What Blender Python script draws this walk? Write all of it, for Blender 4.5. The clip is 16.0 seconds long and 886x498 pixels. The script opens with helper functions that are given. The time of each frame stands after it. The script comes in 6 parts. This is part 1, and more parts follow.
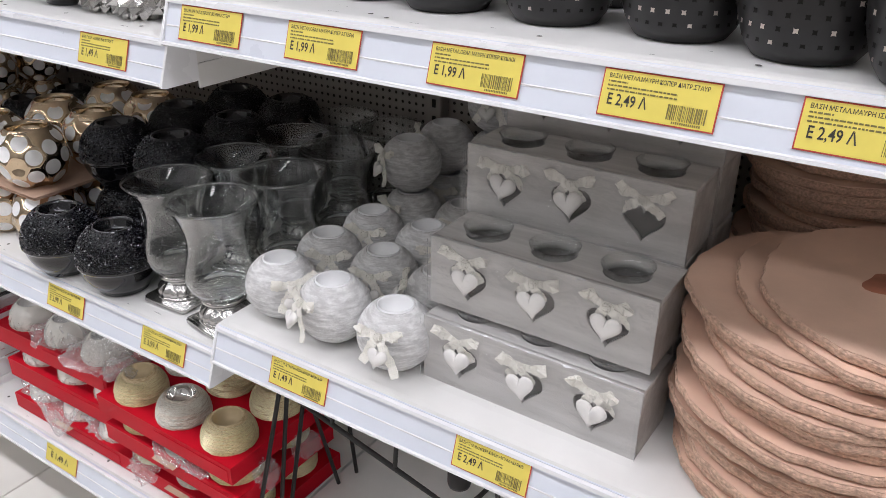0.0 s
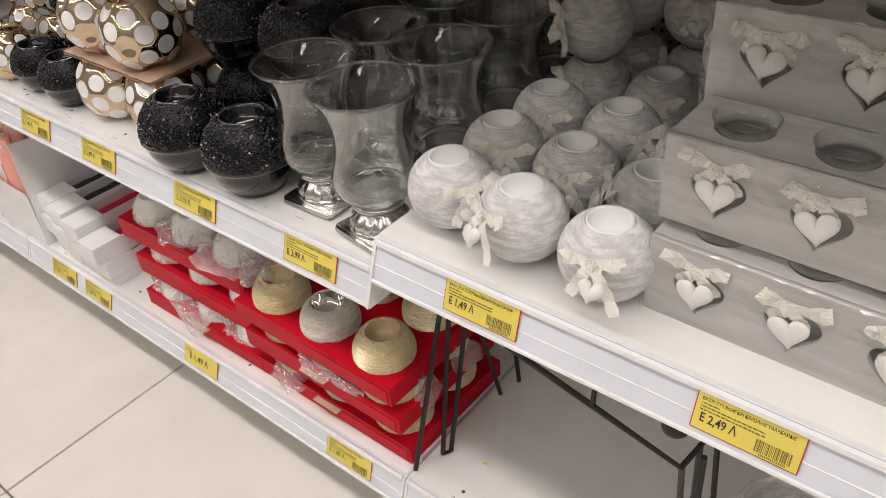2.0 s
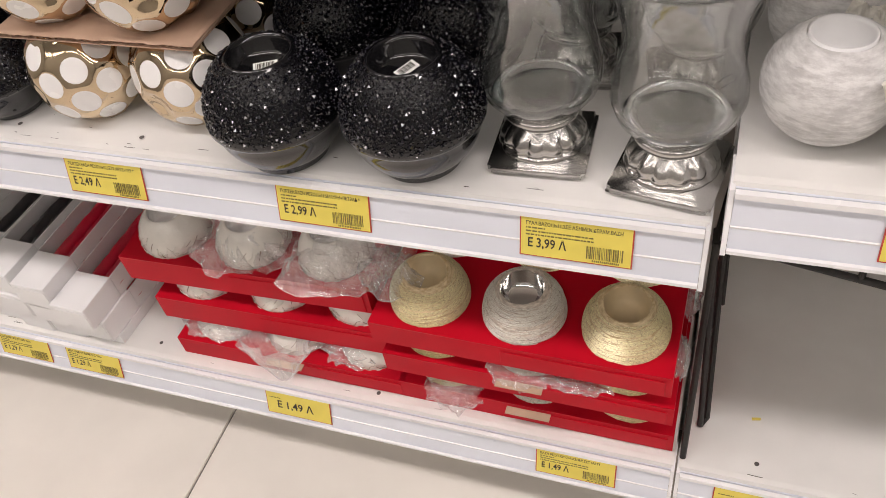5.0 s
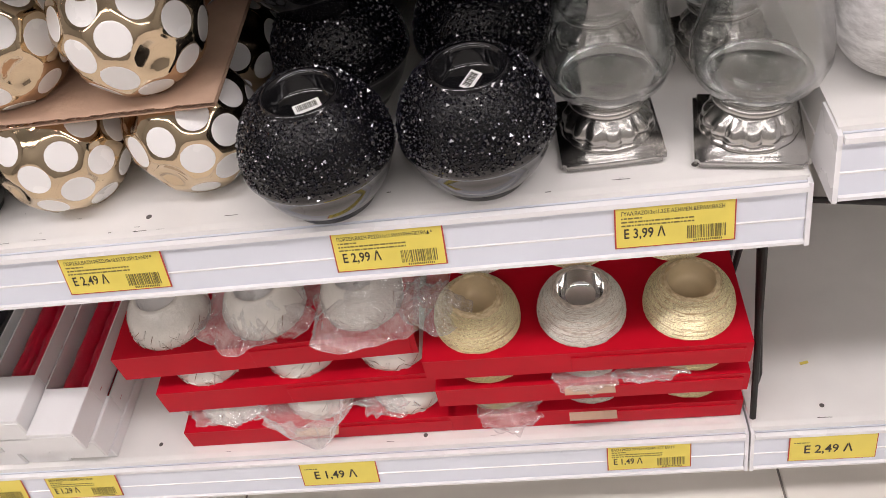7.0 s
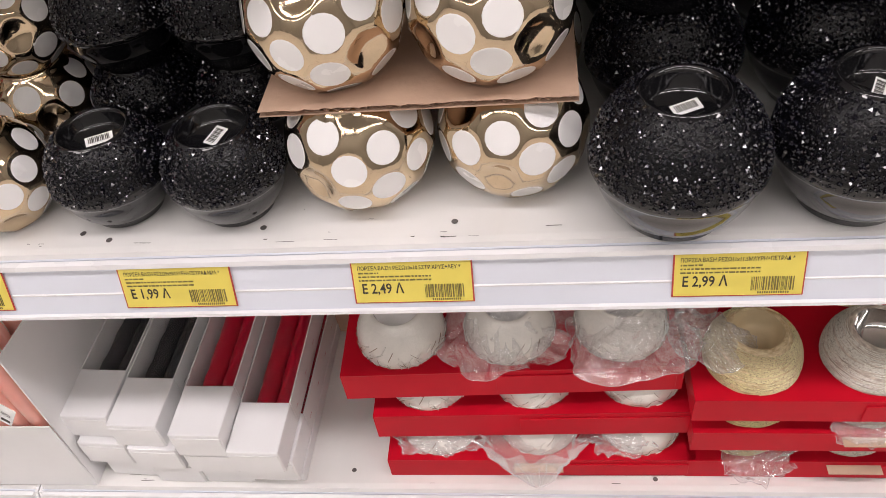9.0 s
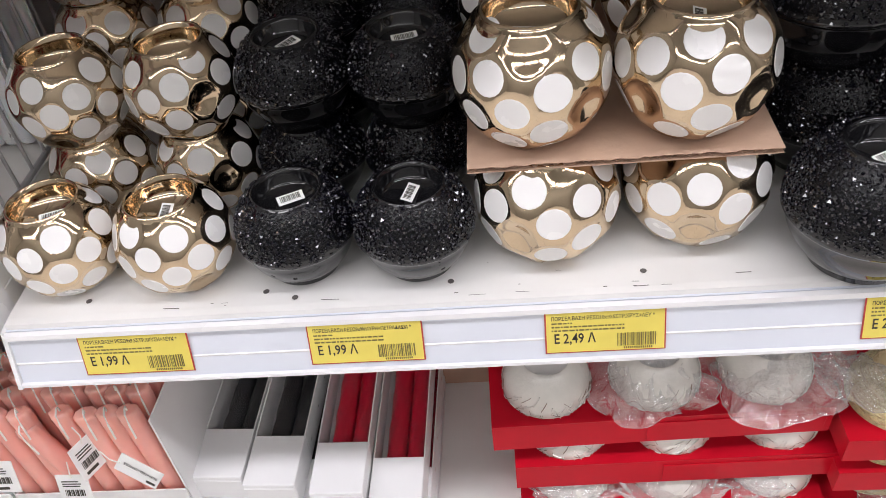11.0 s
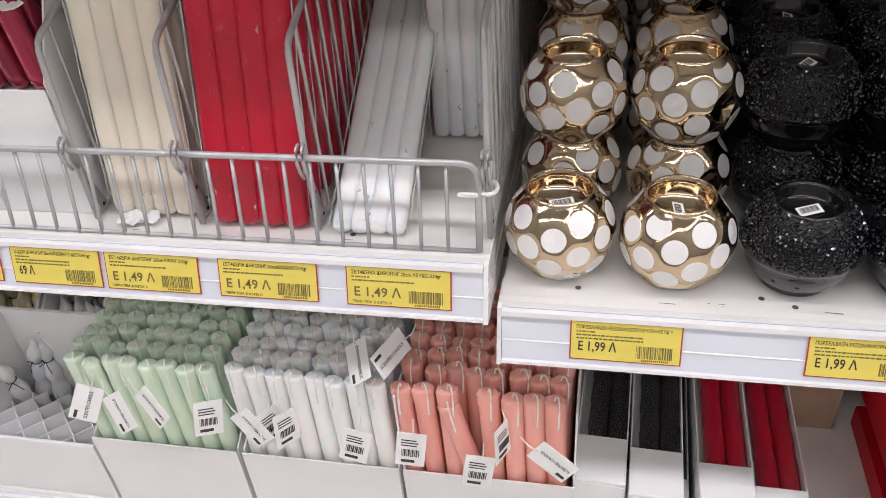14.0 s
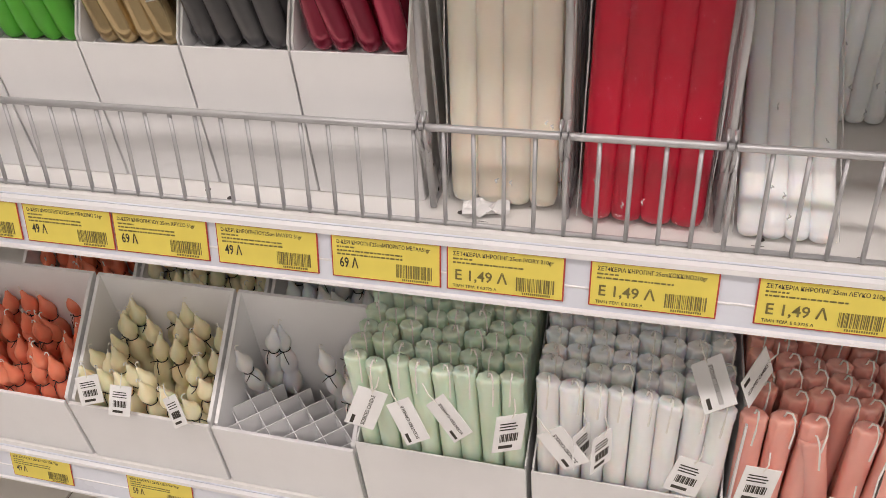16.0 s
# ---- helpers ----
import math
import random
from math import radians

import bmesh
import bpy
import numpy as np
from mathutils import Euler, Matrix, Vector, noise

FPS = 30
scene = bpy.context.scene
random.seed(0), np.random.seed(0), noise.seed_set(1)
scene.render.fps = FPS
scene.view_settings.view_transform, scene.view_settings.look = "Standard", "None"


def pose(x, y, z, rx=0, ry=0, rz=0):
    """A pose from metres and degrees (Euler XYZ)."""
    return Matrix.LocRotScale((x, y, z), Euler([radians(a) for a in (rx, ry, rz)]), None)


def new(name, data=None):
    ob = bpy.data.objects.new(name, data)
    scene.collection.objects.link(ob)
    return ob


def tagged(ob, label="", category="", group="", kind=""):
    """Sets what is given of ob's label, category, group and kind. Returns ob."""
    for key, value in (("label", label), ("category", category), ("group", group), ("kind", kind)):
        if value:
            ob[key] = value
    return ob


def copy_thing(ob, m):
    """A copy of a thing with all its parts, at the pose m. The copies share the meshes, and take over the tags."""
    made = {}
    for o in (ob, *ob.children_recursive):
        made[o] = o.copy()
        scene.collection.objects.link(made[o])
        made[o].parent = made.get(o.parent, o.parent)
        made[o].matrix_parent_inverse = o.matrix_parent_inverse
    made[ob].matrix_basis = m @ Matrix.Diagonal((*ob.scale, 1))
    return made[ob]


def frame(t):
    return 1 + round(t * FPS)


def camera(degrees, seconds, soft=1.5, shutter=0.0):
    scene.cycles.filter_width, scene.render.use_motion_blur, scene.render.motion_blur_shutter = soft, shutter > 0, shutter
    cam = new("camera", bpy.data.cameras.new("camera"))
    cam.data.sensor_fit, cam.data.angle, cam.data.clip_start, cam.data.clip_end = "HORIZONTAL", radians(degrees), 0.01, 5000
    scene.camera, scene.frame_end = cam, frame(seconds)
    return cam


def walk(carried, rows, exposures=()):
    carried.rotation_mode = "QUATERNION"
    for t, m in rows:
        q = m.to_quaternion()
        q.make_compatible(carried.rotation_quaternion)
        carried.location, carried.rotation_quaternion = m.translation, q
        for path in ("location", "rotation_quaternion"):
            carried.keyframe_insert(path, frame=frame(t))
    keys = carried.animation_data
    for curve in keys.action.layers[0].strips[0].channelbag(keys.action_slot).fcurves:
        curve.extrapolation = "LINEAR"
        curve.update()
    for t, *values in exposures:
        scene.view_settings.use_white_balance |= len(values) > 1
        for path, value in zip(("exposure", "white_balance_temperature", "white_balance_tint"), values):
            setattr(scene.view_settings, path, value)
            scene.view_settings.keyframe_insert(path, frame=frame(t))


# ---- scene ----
# ---- camera ----
cam = camera(57.5, 16.0, soft=0.52)
METRES, EYE, TILT, LEAN, TURN = 1.84, 0.9811, -26.04, -0.49, 33.48
ROWS = [
    (0.0, 0.0, 0.0, 0.0, 0.0, 0.0, -0.0),
    (0.5, 0.0053, 0.0264, 0.0045, 1.55, -4.49, -0.01),
    (1.0, 0.0036, 0.0466, 0.0076, 3.65, -7.0, 0.28),
    (1.5, -0.0142, 0.062, 0.011, 6.26, -7.95, 0.51),
    (2.0, -0.0557, 0.095, 0.0229, 6.55, -10.63, 1.64),
    (2.5, -0.1012, 0.1299, 0.0225, 4.2, -13.47, 3.95),
    (3.0, -0.1409, 0.1541, 0.025, -0.61, -15.21, 5.75),
    (3.5, -0.1715, 0.1684, 0.0298, -3.1, -16.8, 8.2),
    (4.0, -0.1912, 0.1909, 0.0378, -5.47, -17.63, 10.5),
    (4.5, -0.2237, 0.231, 0.0431, -7.31, -20.15, 12.24),
    (7.0, -0.3341, 0.3025, 0.0721, -26.01, -24.39, 21.87),
    (7.5, -0.3565, 0.3116, 0.0745, -26.49, -23.27, 21.79),
    (8.0, -0.3811, 0.3274, 0.077, -26.82, -22.99, 20.92),
    (8.5, -0.4086, 0.3483, 0.0871, -25.06, -22.46, 18.74),
    (9.0, -0.4263, 0.38, 0.0979, -24.28, -22.07, 18.72),
    (11.5, -0.5112, 0.4069, 0.1292, -27.11, -18.34, 19.26),
    (12.0, -0.5341, 0.4081, 0.1307, -26.97, -17.48, 19.05),
    (12.5, -0.5678, 0.4186, 0.1357, -24.3, -16.51, 17.04),
    (13.0, -0.5972, 0.4308, 0.1436, -21.86, -15.7, 16.05),
    (13.5, -0.6219, 0.4428, 0.1518, -20.75, -14.25, 15.46),
    (14.0, -0.648, 0.4528, 0.156, -19.15, -13.21, 14.19),
    (14.5, -0.6669, 0.4778, 0.1683, -16.18, -12.43, 13.33),
    (15.0, -0.6839, 0.5021, 0.18, -13.48, -12.18, 12.5),
    (15.5, -0.7095, 0.5237, 0.1832, -13.15, -12.92, 12.18),
    (16.0, -0.7476, 0.5406, 0.1844, -14.89, -14.32, 12.84),
]
walk(cam, [(t, pose(1.5447, -0.5117, EYE, TILT, LEAN, TURN) @ pose(METRES * x, METRES * y, METRES * z, 90 + pitch, roll, yaw)) for t, x, y, z, yaw, pitch, roll in ROWS],
     exposures=[(0.0, 0.0, 5950, 10), (1.5, -0.05, 6550, 11), (3.0, -0.09, 6850, 12), (4.5, -0.09, 6850, 13), (7.0, 0.0, 6550, 15), (9.0, 0.0, 6550, 15),
                (11.5, 0.17, 6050, 11), (12.5, 0.17, 6150, 12), (13.5, 0.09, 6100, 12), (15.0, -0.06, 6650, 13), (16.0, -0.15, 6800, 14)])

# ---- world and light ----
world = bpy.data.worlds.new("shop_world")
scene.world = world
world.use_nodes = True
world.node_tree.nodes["Background"].inputs[0].default_value = (0.9, 0.95, 1.0, 1)
world.node_tree.nodes["Background"].inputs[1].default_value = 0.02
LAMP_ROWS = ((-0.74, 14.3), (-2.35, 4.8))
LAMP_HEIGHT = 2.86

# ---- materials ----
MATS = {}


def mat(name, col, rough=0.5, metal=0.0, var=0.08, scale=30.0, bump=0.0, bscale=300.0, stretch=(1, 1, 1), rand=0.0, coat=0.0, sss=0.0, spec=0.5):
    if name in MATS:
        return MATS[name]
    m = bpy.data.materials.new(name)
    m.use_nodes = True
    nt = m.node_tree
    b = nt.nodes["Principled BSDF"]
    link = nt.links.new
    tc = nt.nodes.new("ShaderNodeTexCoord")
    mp = nt.nodes.new("ShaderNodeMapping")
    mp.inputs["Scale"].default_value = stretch
    link(tc.outputs["Object"], mp.inputs["Vector"])
    n1 = nt.nodes.new("ShaderNodeTexNoise")
    n1.inputs["Scale"].default_value = scale
    n1.inputs["Detail"].default_value = 6
    link(mp.outputs[0], n1.inputs["Vector"])
    ramp = nt.nodes.new("ShaderNodeValToRGB")
    lo = [max(0, c * (1 - var)) for c in col]
    hi = [min(1, c * (1 + var)) for c in col]
    ramp.color_ramp.elements[0].position, ramp.color_ramp.elements[1].position = 0.3, 0.7
    ramp.color_ramp.elements[0].color = (*lo, 1)
    ramp.color_ramp.elements[1].color = (*hi, 1)
    link(n1.outputs["Fac"], ramp.inputs[0])
    out = ramp.outputs[0]
    if rand:
        oi = nt.nodes.new("ShaderNodeObjectInfo")
        mr = nt.nodes.new("ShaderNodeMapRange")
        mr.inputs[3].default_value, mr.inputs[4].default_value = 1 - rand, 1 + rand
        link(oi.outputs["Random"], mr.inputs[0])
        hsv = nt.nodes.new("ShaderNodeHueSaturation")
        link(mr.outputs[0], hsv.inputs["Value"])
        link(out, hsv.inputs["Color"])
        out = hsv.outputs[0]
    link(out, b.inputs["Base Color"])
    rr = nt.nodes.new("ShaderNodeMapRange")
    rr.inputs[3].default_value, rr.inputs[4].default_value = max(0, rough - 0.06), min(1, rough + 0.08)
    link(n1.outputs["Fac"], rr.inputs[0])
    link(rr.outputs[0], b.inputs["Roughness"])
    b.inputs["Metallic"].default_value = metal
    b.inputs["Specular IOR Level"].default_value = spec
    if coat:
        b.inputs["Coat Weight"].default_value = coat
        b.inputs["Coat Roughness"].default_value = 0.05
    if sss:
        b.inputs["Subsurface Weight"].default_value = sss
        b.inputs["Subsurface Radius"].default_value = (0.013, 0.009, 0.007)
        b.inputs["Subsurface Scale"].default_value = 1.0
    if bump:
        n2 = nt.nodes.new("ShaderNodeTexNoise")
        n2.inputs["Scale"].default_value = bscale
        n2.inputs["Detail"].default_value = 4
        link(mp.outputs[0], n2.inputs["Vector"])
        bp = nt.nodes.new("ShaderNodeBump")
        bp.inputs["Strength"].default_value = bump
        bp.inputs["Distance"].default_value = 0.002
        link(n2.outputs["Fac"], bp.inputs["Height"])
        link(bp.outputs[0], b.inputs["Normal"])
    MATS[name] = m
    return m


def clear(name, tint=(1, 1, 1), gloss=0.12, rough=0.05, bump=0.5, bscale=60.0, haze=0.0):
    """Thin clear film: see-through with a glossy sheen."""
    if name in MATS:
        return MATS[name]
    m = bpy.data.materials.new(name)
    m.use_nodes = True
    nt = m.node_tree
    nt.nodes.remove(nt.nodes["Principled BSDF"])
    link = nt.links.new
    tr, gl, mx = (nt.nodes.new("ShaderNodeBsdf" + k) for k in ("Transparent", "Glossy", "Diffuse"))
    tr.inputs[0].default_value = (*tint, 1)
    gl.inputs["Roughness"].default_value = rough
    tc = nt.nodes.new("ShaderNodeTexCoord")
    no = nt.nodes.new("ShaderNodeTexNoise")
    no.inputs["Scale"].default_value = bscale
    no.inputs["Detail"].default_value = 5
    link(tc.outputs["Object"], no.inputs["Vector"])
    bp = nt.nodes.new("ShaderNodeBump")
    bp.inputs["Strength"].default_value = bump
    bp.inputs["Distance"].default_value = 0.01
    link(no.outputs["Fac"], bp.inputs["Height"])
    link(bp.outputs[0], gl.inputs["Normal"])
    mx.inputs[0].default_value = (0.9, 0.9, 0.9, 1)
    a = nt.nodes.new("ShaderNodeMixShader")
    a.inputs[0].default_value = gloss
    link(tr.outputs[0], a.inputs[1])
    link(gl.outputs[0], a.inputs[2])
    c = nt.nodes.new("ShaderNodeMixShader")
    c.inputs[0].default_value = haze
    link(a.outputs[0], c.inputs[1])
    link(mx.outputs[0], c.inputs[2])
    link(c.outputs[0], nt.nodes["Material Output"].inputs["Surface"])
    MATS[name] = m
    return m


def pattern(name, kind, cols, scale, rough=0.5, metal=0.0, bump=0.5, dist=0.001, squash=(1, 1, 1)):
    """Materials whose look is a relief pattern: whitewash, limed grain, wound fibre, lace."""
    m = bpy.data.materials.new(name)
    m.use_nodes = True
    nt = m.node_tree
    b = nt.nodes["Principled BSDF"]
    link = nt.links.new
    tc = nt.nodes.new("ShaderNodeTexCoord")
    mp = nt.nodes.new("ShaderNodeMapping")
    mp.inputs["Scale"].default_value = squash
    link(tc.outputs["Object"], mp.inputs[0])
    ramp = nt.nodes.new("ShaderNodeValToRGB")
    ramp.color_ramp.elements[0].color, ramp.color_ramp.elements[1].color = (*cols[0], 1), (*cols[1], 1)
    if kind == "lace":
        tx = nt.nodes.new("ShaderNodeTexVoronoi")
        tx.inputs["Randomness"].default_value = 0.25
        fac = tx.outputs["Distance"]
    else:
        tx = nt.nodes.new("ShaderNodeTexNoise")
        tx.inputs["Detail"].default_value = 8
        tx.inputs["Roughness"].default_value = 0.65
        ramp.color_ramp.elements[0].position, ramp.color_ramp.elements[1].position = 0.4, 0.62
        fac = tx.outputs["Fac"]
    tx.inputs["Scale"].default_value = scale
    link(mp.outputs[0], tx.inputs["Vector"])
    link(fac, ramp.inputs[0])
    link(ramp.outputs[0], b.inputs["Base Color"])
    b.inputs["Roughness"].default_value, b.inputs["Metallic"].default_value = rough, metal
    bp = nt.nodes.new("ShaderNodeBump")
    bp.inputs["Strength"].default_value, bp.inputs["Distance"].default_value = bump, dist
    link(fac, bp.inputs["Height"])
    link(bp.outputs[0], b.inputs["Normal"])
    if kind == "lace":
        lt = nt.nodes.new("ShaderNodeMath")
        lt.operation = "GREATER_THAN"
        lt.inputs[1].default_value = 0.40
        link(fac, lt.inputs[0])
        link(lt.outputs[0], b.inputs["Alpha"])
    MATS[name] = m
    return m


def glass(name, col, rough=0.0):
    m = bpy.data.materials.new(name)
    m.use_nodes = True
    b = m.node_tree.nodes["Principled BSDF"]
    b.inputs["Base Color"].default_value = (*col, 1)
    b.inputs["Roughness"].default_value = rough
    b.inputs["Transmission Weight"].default_value = 1.0
    b.inputs["IOR"].default_value = 1.48
    MATS[name] = m
    return m


def thin_glass(name, tint):
    """Blown glass wall: clear, with a sheen that grows towards the edges."""
    m = bpy.data.materials.new(name)
    m.use_nodes = True
    nt = m.node_tree
    nt.nodes.remove(nt.nodes["Principled BSDF"])
    tr, gl = nt.nodes.new("ShaderNodeBsdfTransparent"), nt.nodes.new("ShaderNodeBsdfGlossy")
    tr.inputs[0].default_value = (*tint, 1)
    gl.inputs["Roughness"].default_value = 0.02
    lw = nt.nodes.new("ShaderNodeLayerWeight")
    lw.inputs["Blend"].default_value = 0.5
    pw = nt.nodes.new("ShaderNodeMath")
    pw.operation = "POWER"
    pw.inputs[1].default_value = 2.2
    nt.links.new(lw.outputs["Facing"], pw.inputs[0])
    fr = nt.nodes.new("ShaderNodeMapRange")
    fr.inputs[3].default_value, fr.inputs[4].default_value = 0.06, 0.9
    nt.links.new(pw.outputs[0], fr.inputs[0])
    tc, no, bp = (nt.nodes.new("ShaderNode" + k) for k in ("TexCoord", "TexNoise", "Bump"))
    no.inputs["Scale"].default_value = 28
    bp.inputs["Strength"].default_value, bp.inputs["Distance"].default_value = 0.25, 0.004
    nt.links.new(tc.outputs["Object"], no.inputs["Vector"])
    nt.links.new(no.outputs["Fac"], bp.inputs["Height"])
    nt.links.new(bp.outputs[0], gl.inputs["Normal"])
    mx = nt.nodes.new("ShaderNodeMixShader")
    nt.links.new(fr.outputs[0], mx.inputs[0])
    nt.links.new(tr.outputs[0], mx.inputs[1])
    nt.links.new(gl.outputs[0], mx.inputs[2])
    nt.links.new(mx.outputs[0], nt.nodes["Material Output"].inputs["Surface"])
    MATS[name] = m
    return m


def glow(name, col, strength):
    m = bpy.data.materials.new(name)
    m.use_nodes = True
    b = m.node_tree.nodes["Principled BSDF"]
    b.inputs["Base Color"].default_value = (0.9, 0.9, 0.9, 1)
    b.inputs["Emission Color"].default_value = (*col, 1)
    b.inputs["Emission Strength"].default_value = strength
    return m


M_STEEL = mat("white_enamel", (0.80, 0.79, 0.765), 0.34, 0, 0.05, 14, 0.03, 250)
M_RAIL = mat("rail_plastic", (0.74, 0.77, 0.84), 0.28, 0, 0.03, 9)
M_LIP = mat("rail_lip", (0.87, 0.87, 0.88), 0.25, 0, 0.02, 9)
M_DIRT = mat("dark_scuff", (0.10, 0.09, 0.085), 0.8, 0, 0.3, 80)
M_PANEL = mat("grey_back_panel", (0.36, 0.33, 0.30), 0.55, 0, 0.08, 12)
M_HOLE = mat("panel_hole", (0.03, 0.028, 0.026), 0.9)
M_TILE = mat("floor_tile", (0.83, 0.79, 0.73), 0.3, 0, 0.05, 7, 0.02, 60, rand=0.02)
M_GROUT = mat("grout", (0.22, 0.20, 0.18), 0.9, 0, 0.15, 60)
# wall and ceiling greys are set low to hold down the fill light
M_WALL = mat("wall_fill_grey", (0.36, 0.355, 0.34), 0.7, 0, 0.04, 3)
M_CEIL = mat("ceiling_fill_grey", (0.36, 0.36, 0.355), 0.8, 0, 0.04, 5)
M_YELLOW = mat("yellow_card", (0.82, 0.68, 0.13), 0.5, 0, 0.03, 60)
M_RED_EDGE = mat("red_card_edge", (0.52, 0.06, 0.05), 0.5, 0, 0.05, 60)
M_INK = mat("black_ink", (0.045, 0.04, 0.03), 0.6)
M_GREYINK = mat("grey_ink", (0.20, 0.165, 0.05), 0.6)
M_PAPER = mat("white_paper", (0.85, 0.85, 0.84), 0.6, 0, 0.03, 50)
M_GOLD = mat("gold_lustre", (0.64, 0.51, 0.355), 0.09, 1.0, 0.12, 30, 0.04, 120)
M_DOT = mat("white_glaze", (0.88, 0.87, 0.86), 0.25, 0, 0.02, 40, coat=0.4)
M_BLACK = mat("black_glaze", (0.007, 0.007, 0.008), 0.08, 0, 0.2, 20, coat=0.3, spec=0.5)
M_CRUST = mat("crust_ground", (0.003, 0.003, 0.004), 0.16, 0, 0.2, 60, 0.5, 420, spec=0.3)
M_STONE = mat("black_crystal", (0.007, 0.007, 0.012), 0.08, 0, 0.3, 200, coat=0.25, spec=0.8)
M_GLASS = glass("clear_glass", (0.97, 0.99, 0.985))
M_THIN = thin_glass("blown_glass", (0.988, 0.997, 0.993))
M_SILVER = mat("silver_ceramic", (0.57, 0.56, 0.54), 0.22, 1.0, 0.12, 40, 0.15, 120)
M_CARTON = mat("brown_carton", (0.50, 0.34, 0.245), 0.8, 0, 0.10, 25, 0.2, 160)
M_WASH = pattern("whitewashed_wood", "noise", ((0.60, 0.59, 0.58), (0.85, 0.845, 0.835)), 95, 0.75, 0, 1.0, 0.003, squash=(0.7, 0.7, 2.4))
M_CUP = mat("white_cup", (0.85, 0.85, 0.85), 0.35, 0, 0.02, 40)
M_LACE = pattern("cream_lace", "lace", ((0.84, 0.81, 0.73), (0.95, 0.93, 0.87)), 560, 0.8, 0, 0.6, 0.0008)
M_HEART = mat("white_heart", (0.80, 0.78, 0.75), 0.6, 0, 0.04, 60, 0.1, 200)
M_GREYWOOD = pattern("limed_grey_wood", "noise", ((0.43, 0.415, 0.40), (0.56, 0.545, 0.525)), 16, 0.7, 0, 0.25, 0.001, squash=(0.35, 3, 3))
# darker than the box wood: shade inside the box, put into the colour
M_BOX_SHADE = mat("box_inside_shade", (0.20, 0.19, 0.18), 0.8, 0, 0.1, 30)
M_FILM = clear("shrink_film", gloss=0.12, rough=0.05, bump=1.0, bscale=38)
M_BAG = clear("crumpled_bag", gloss=0.30, rough=0.10, bump=0.5, bscale=90, haze=0.13)
# whitish haze gives film creases and edges their highlights by colour
M_GLINT = clear("film_glint", gloss=0.22, rough=0.22, bump=0.3, bscale=90, haze=0.42)
M_SLEEVE = clear("candle_sleeve", gloss=0.035, rough=0.04, bump=0.9, bscale=45)
M_SLICE = mat("log_face", (0.70, 0.475, 0.355), 0.7, 0, 0.13, 11, 0.15, 260)
M_HEARTWOOD = mat("log_core", (0.40, 0.15, 0.085), 0.7, 0, 0.3, 40)
M_BARK = mat("log_bark", (0.60, 0.40, 0.295), 0.9, 0, 0.30, 260, 1.0, 420, stretch=(1, 1, 1.6))
M_REDBOX = mat("red_card", (0.54, 0.004, 0.018), 0.42, 0, 0.08, 14, 0.03, 60, spec=0.14)
M_GOLDWIND = pattern("gold_winding", "noise", ((0.60, 0.45, 0.24), (0.88, 0.74, 0.48)), 420, 0.34, 0.1, 1.0, 0.001, squash=(0.45, 0.45, 1.4))
M_SILVERWIND = pattern("silver_winding", "noise", ((0.48, 0.415, 0.345), (0.84, 0.76, 0.665)), 420, 0.30, 0.15, 1.0, 0.001, squash=(0.45, 0.45, 1.4))
M_GOLDTHREAD = mat("gold_thread", (0.90, 0.73, 0.46), 0.28, 0.3, 0.3, 900)
M_SILVERTHREAD = mat("silver_thread", (0.87, 0.80, 0.71), 0.28, 0.3, 0.3, 900)
M_TWIG = mat("twig_glaze", (0.80, 0.775, 0.72), 0.22, 0, 0.06, 60, 0.25, 260, coat=0.4)
M_STRAW = mat("brown_straw", (0.23, 0.16, 0.11), 0.6, 0, 0.3, 200)
M_GILT = mat("gilt_inside", (0.66, 0.54, 0.34), 0.45, 0.25, 0.1, 40)
M_CHROME = mat("chrome_cup", (0.75, 0.74, 0.72), 0.08, 1.0, 0.05, 40)
M_WHITECARD = mat("white_card", (0.86, 0.86, 0.865), 0.5, 0, 0.02, 20)
M_WIRE = mat("grey_wire", (0.50, 0.50, 0.51), 0.38, 0.45, 0.08, 60)
M_BLACKWIRE = mat("black_wire", (0.016, 0.014, 0.013), 0.5, 0, 0.3, 60)
M_WICK = mat("cotton_wick", (0.84, 0.82, 0.77), 0.8)
M_STRING = mat("black_string", (0.03, 0.03, 0.03), 0.8)


def wax(name, col):
    return mat("wax_" + name, col, 0.42, 0, 0.05, 30, 0.04, 120, rand=0.05, sss=0.6)


W_MINT, W_WHITE, W_CORAL = wax("mint", (0.68, 0.81, 0.65)), wax("white", (0.93, 0.925, 0.92)), wax("coral", (0.93, 0.44, 0.37))
W_ORANGE, W_CREAM, W_IVORY = wax("orange", (0.90, 0.27, 0.16)), wax("cream", (0.93, 0.83, 0.57)), wax("ivory", (0.91, 0.81, 0.69))
W_RED, W_BLACK, W_WINE = mat("wax_red", (0.54, 0.002, 0.03), 0.30, 0, 0.10, 30, 0.04, 120, rand=0.05), wax("black", (0.025, 0.025, 0.028)), mat("metallic_wine", (0.46, 0.045, 0.095), 0.14, 0.6, 0.10, 20, rand=0.35, coat=0.6)
W_GOLD, W_GREEN = mat("metallic_gold_wax", (0.68, 0.53, 0.30), 0.2, 0.75, 0.08, 20, rand=0.25), wax("green", (0.12, 0.52, 0.06))
W_GREY = mat("metallic_black_wax", (0.14, 0.14, 0.145), 0.22, 0.5, 0.15, 40, rand=0.5)


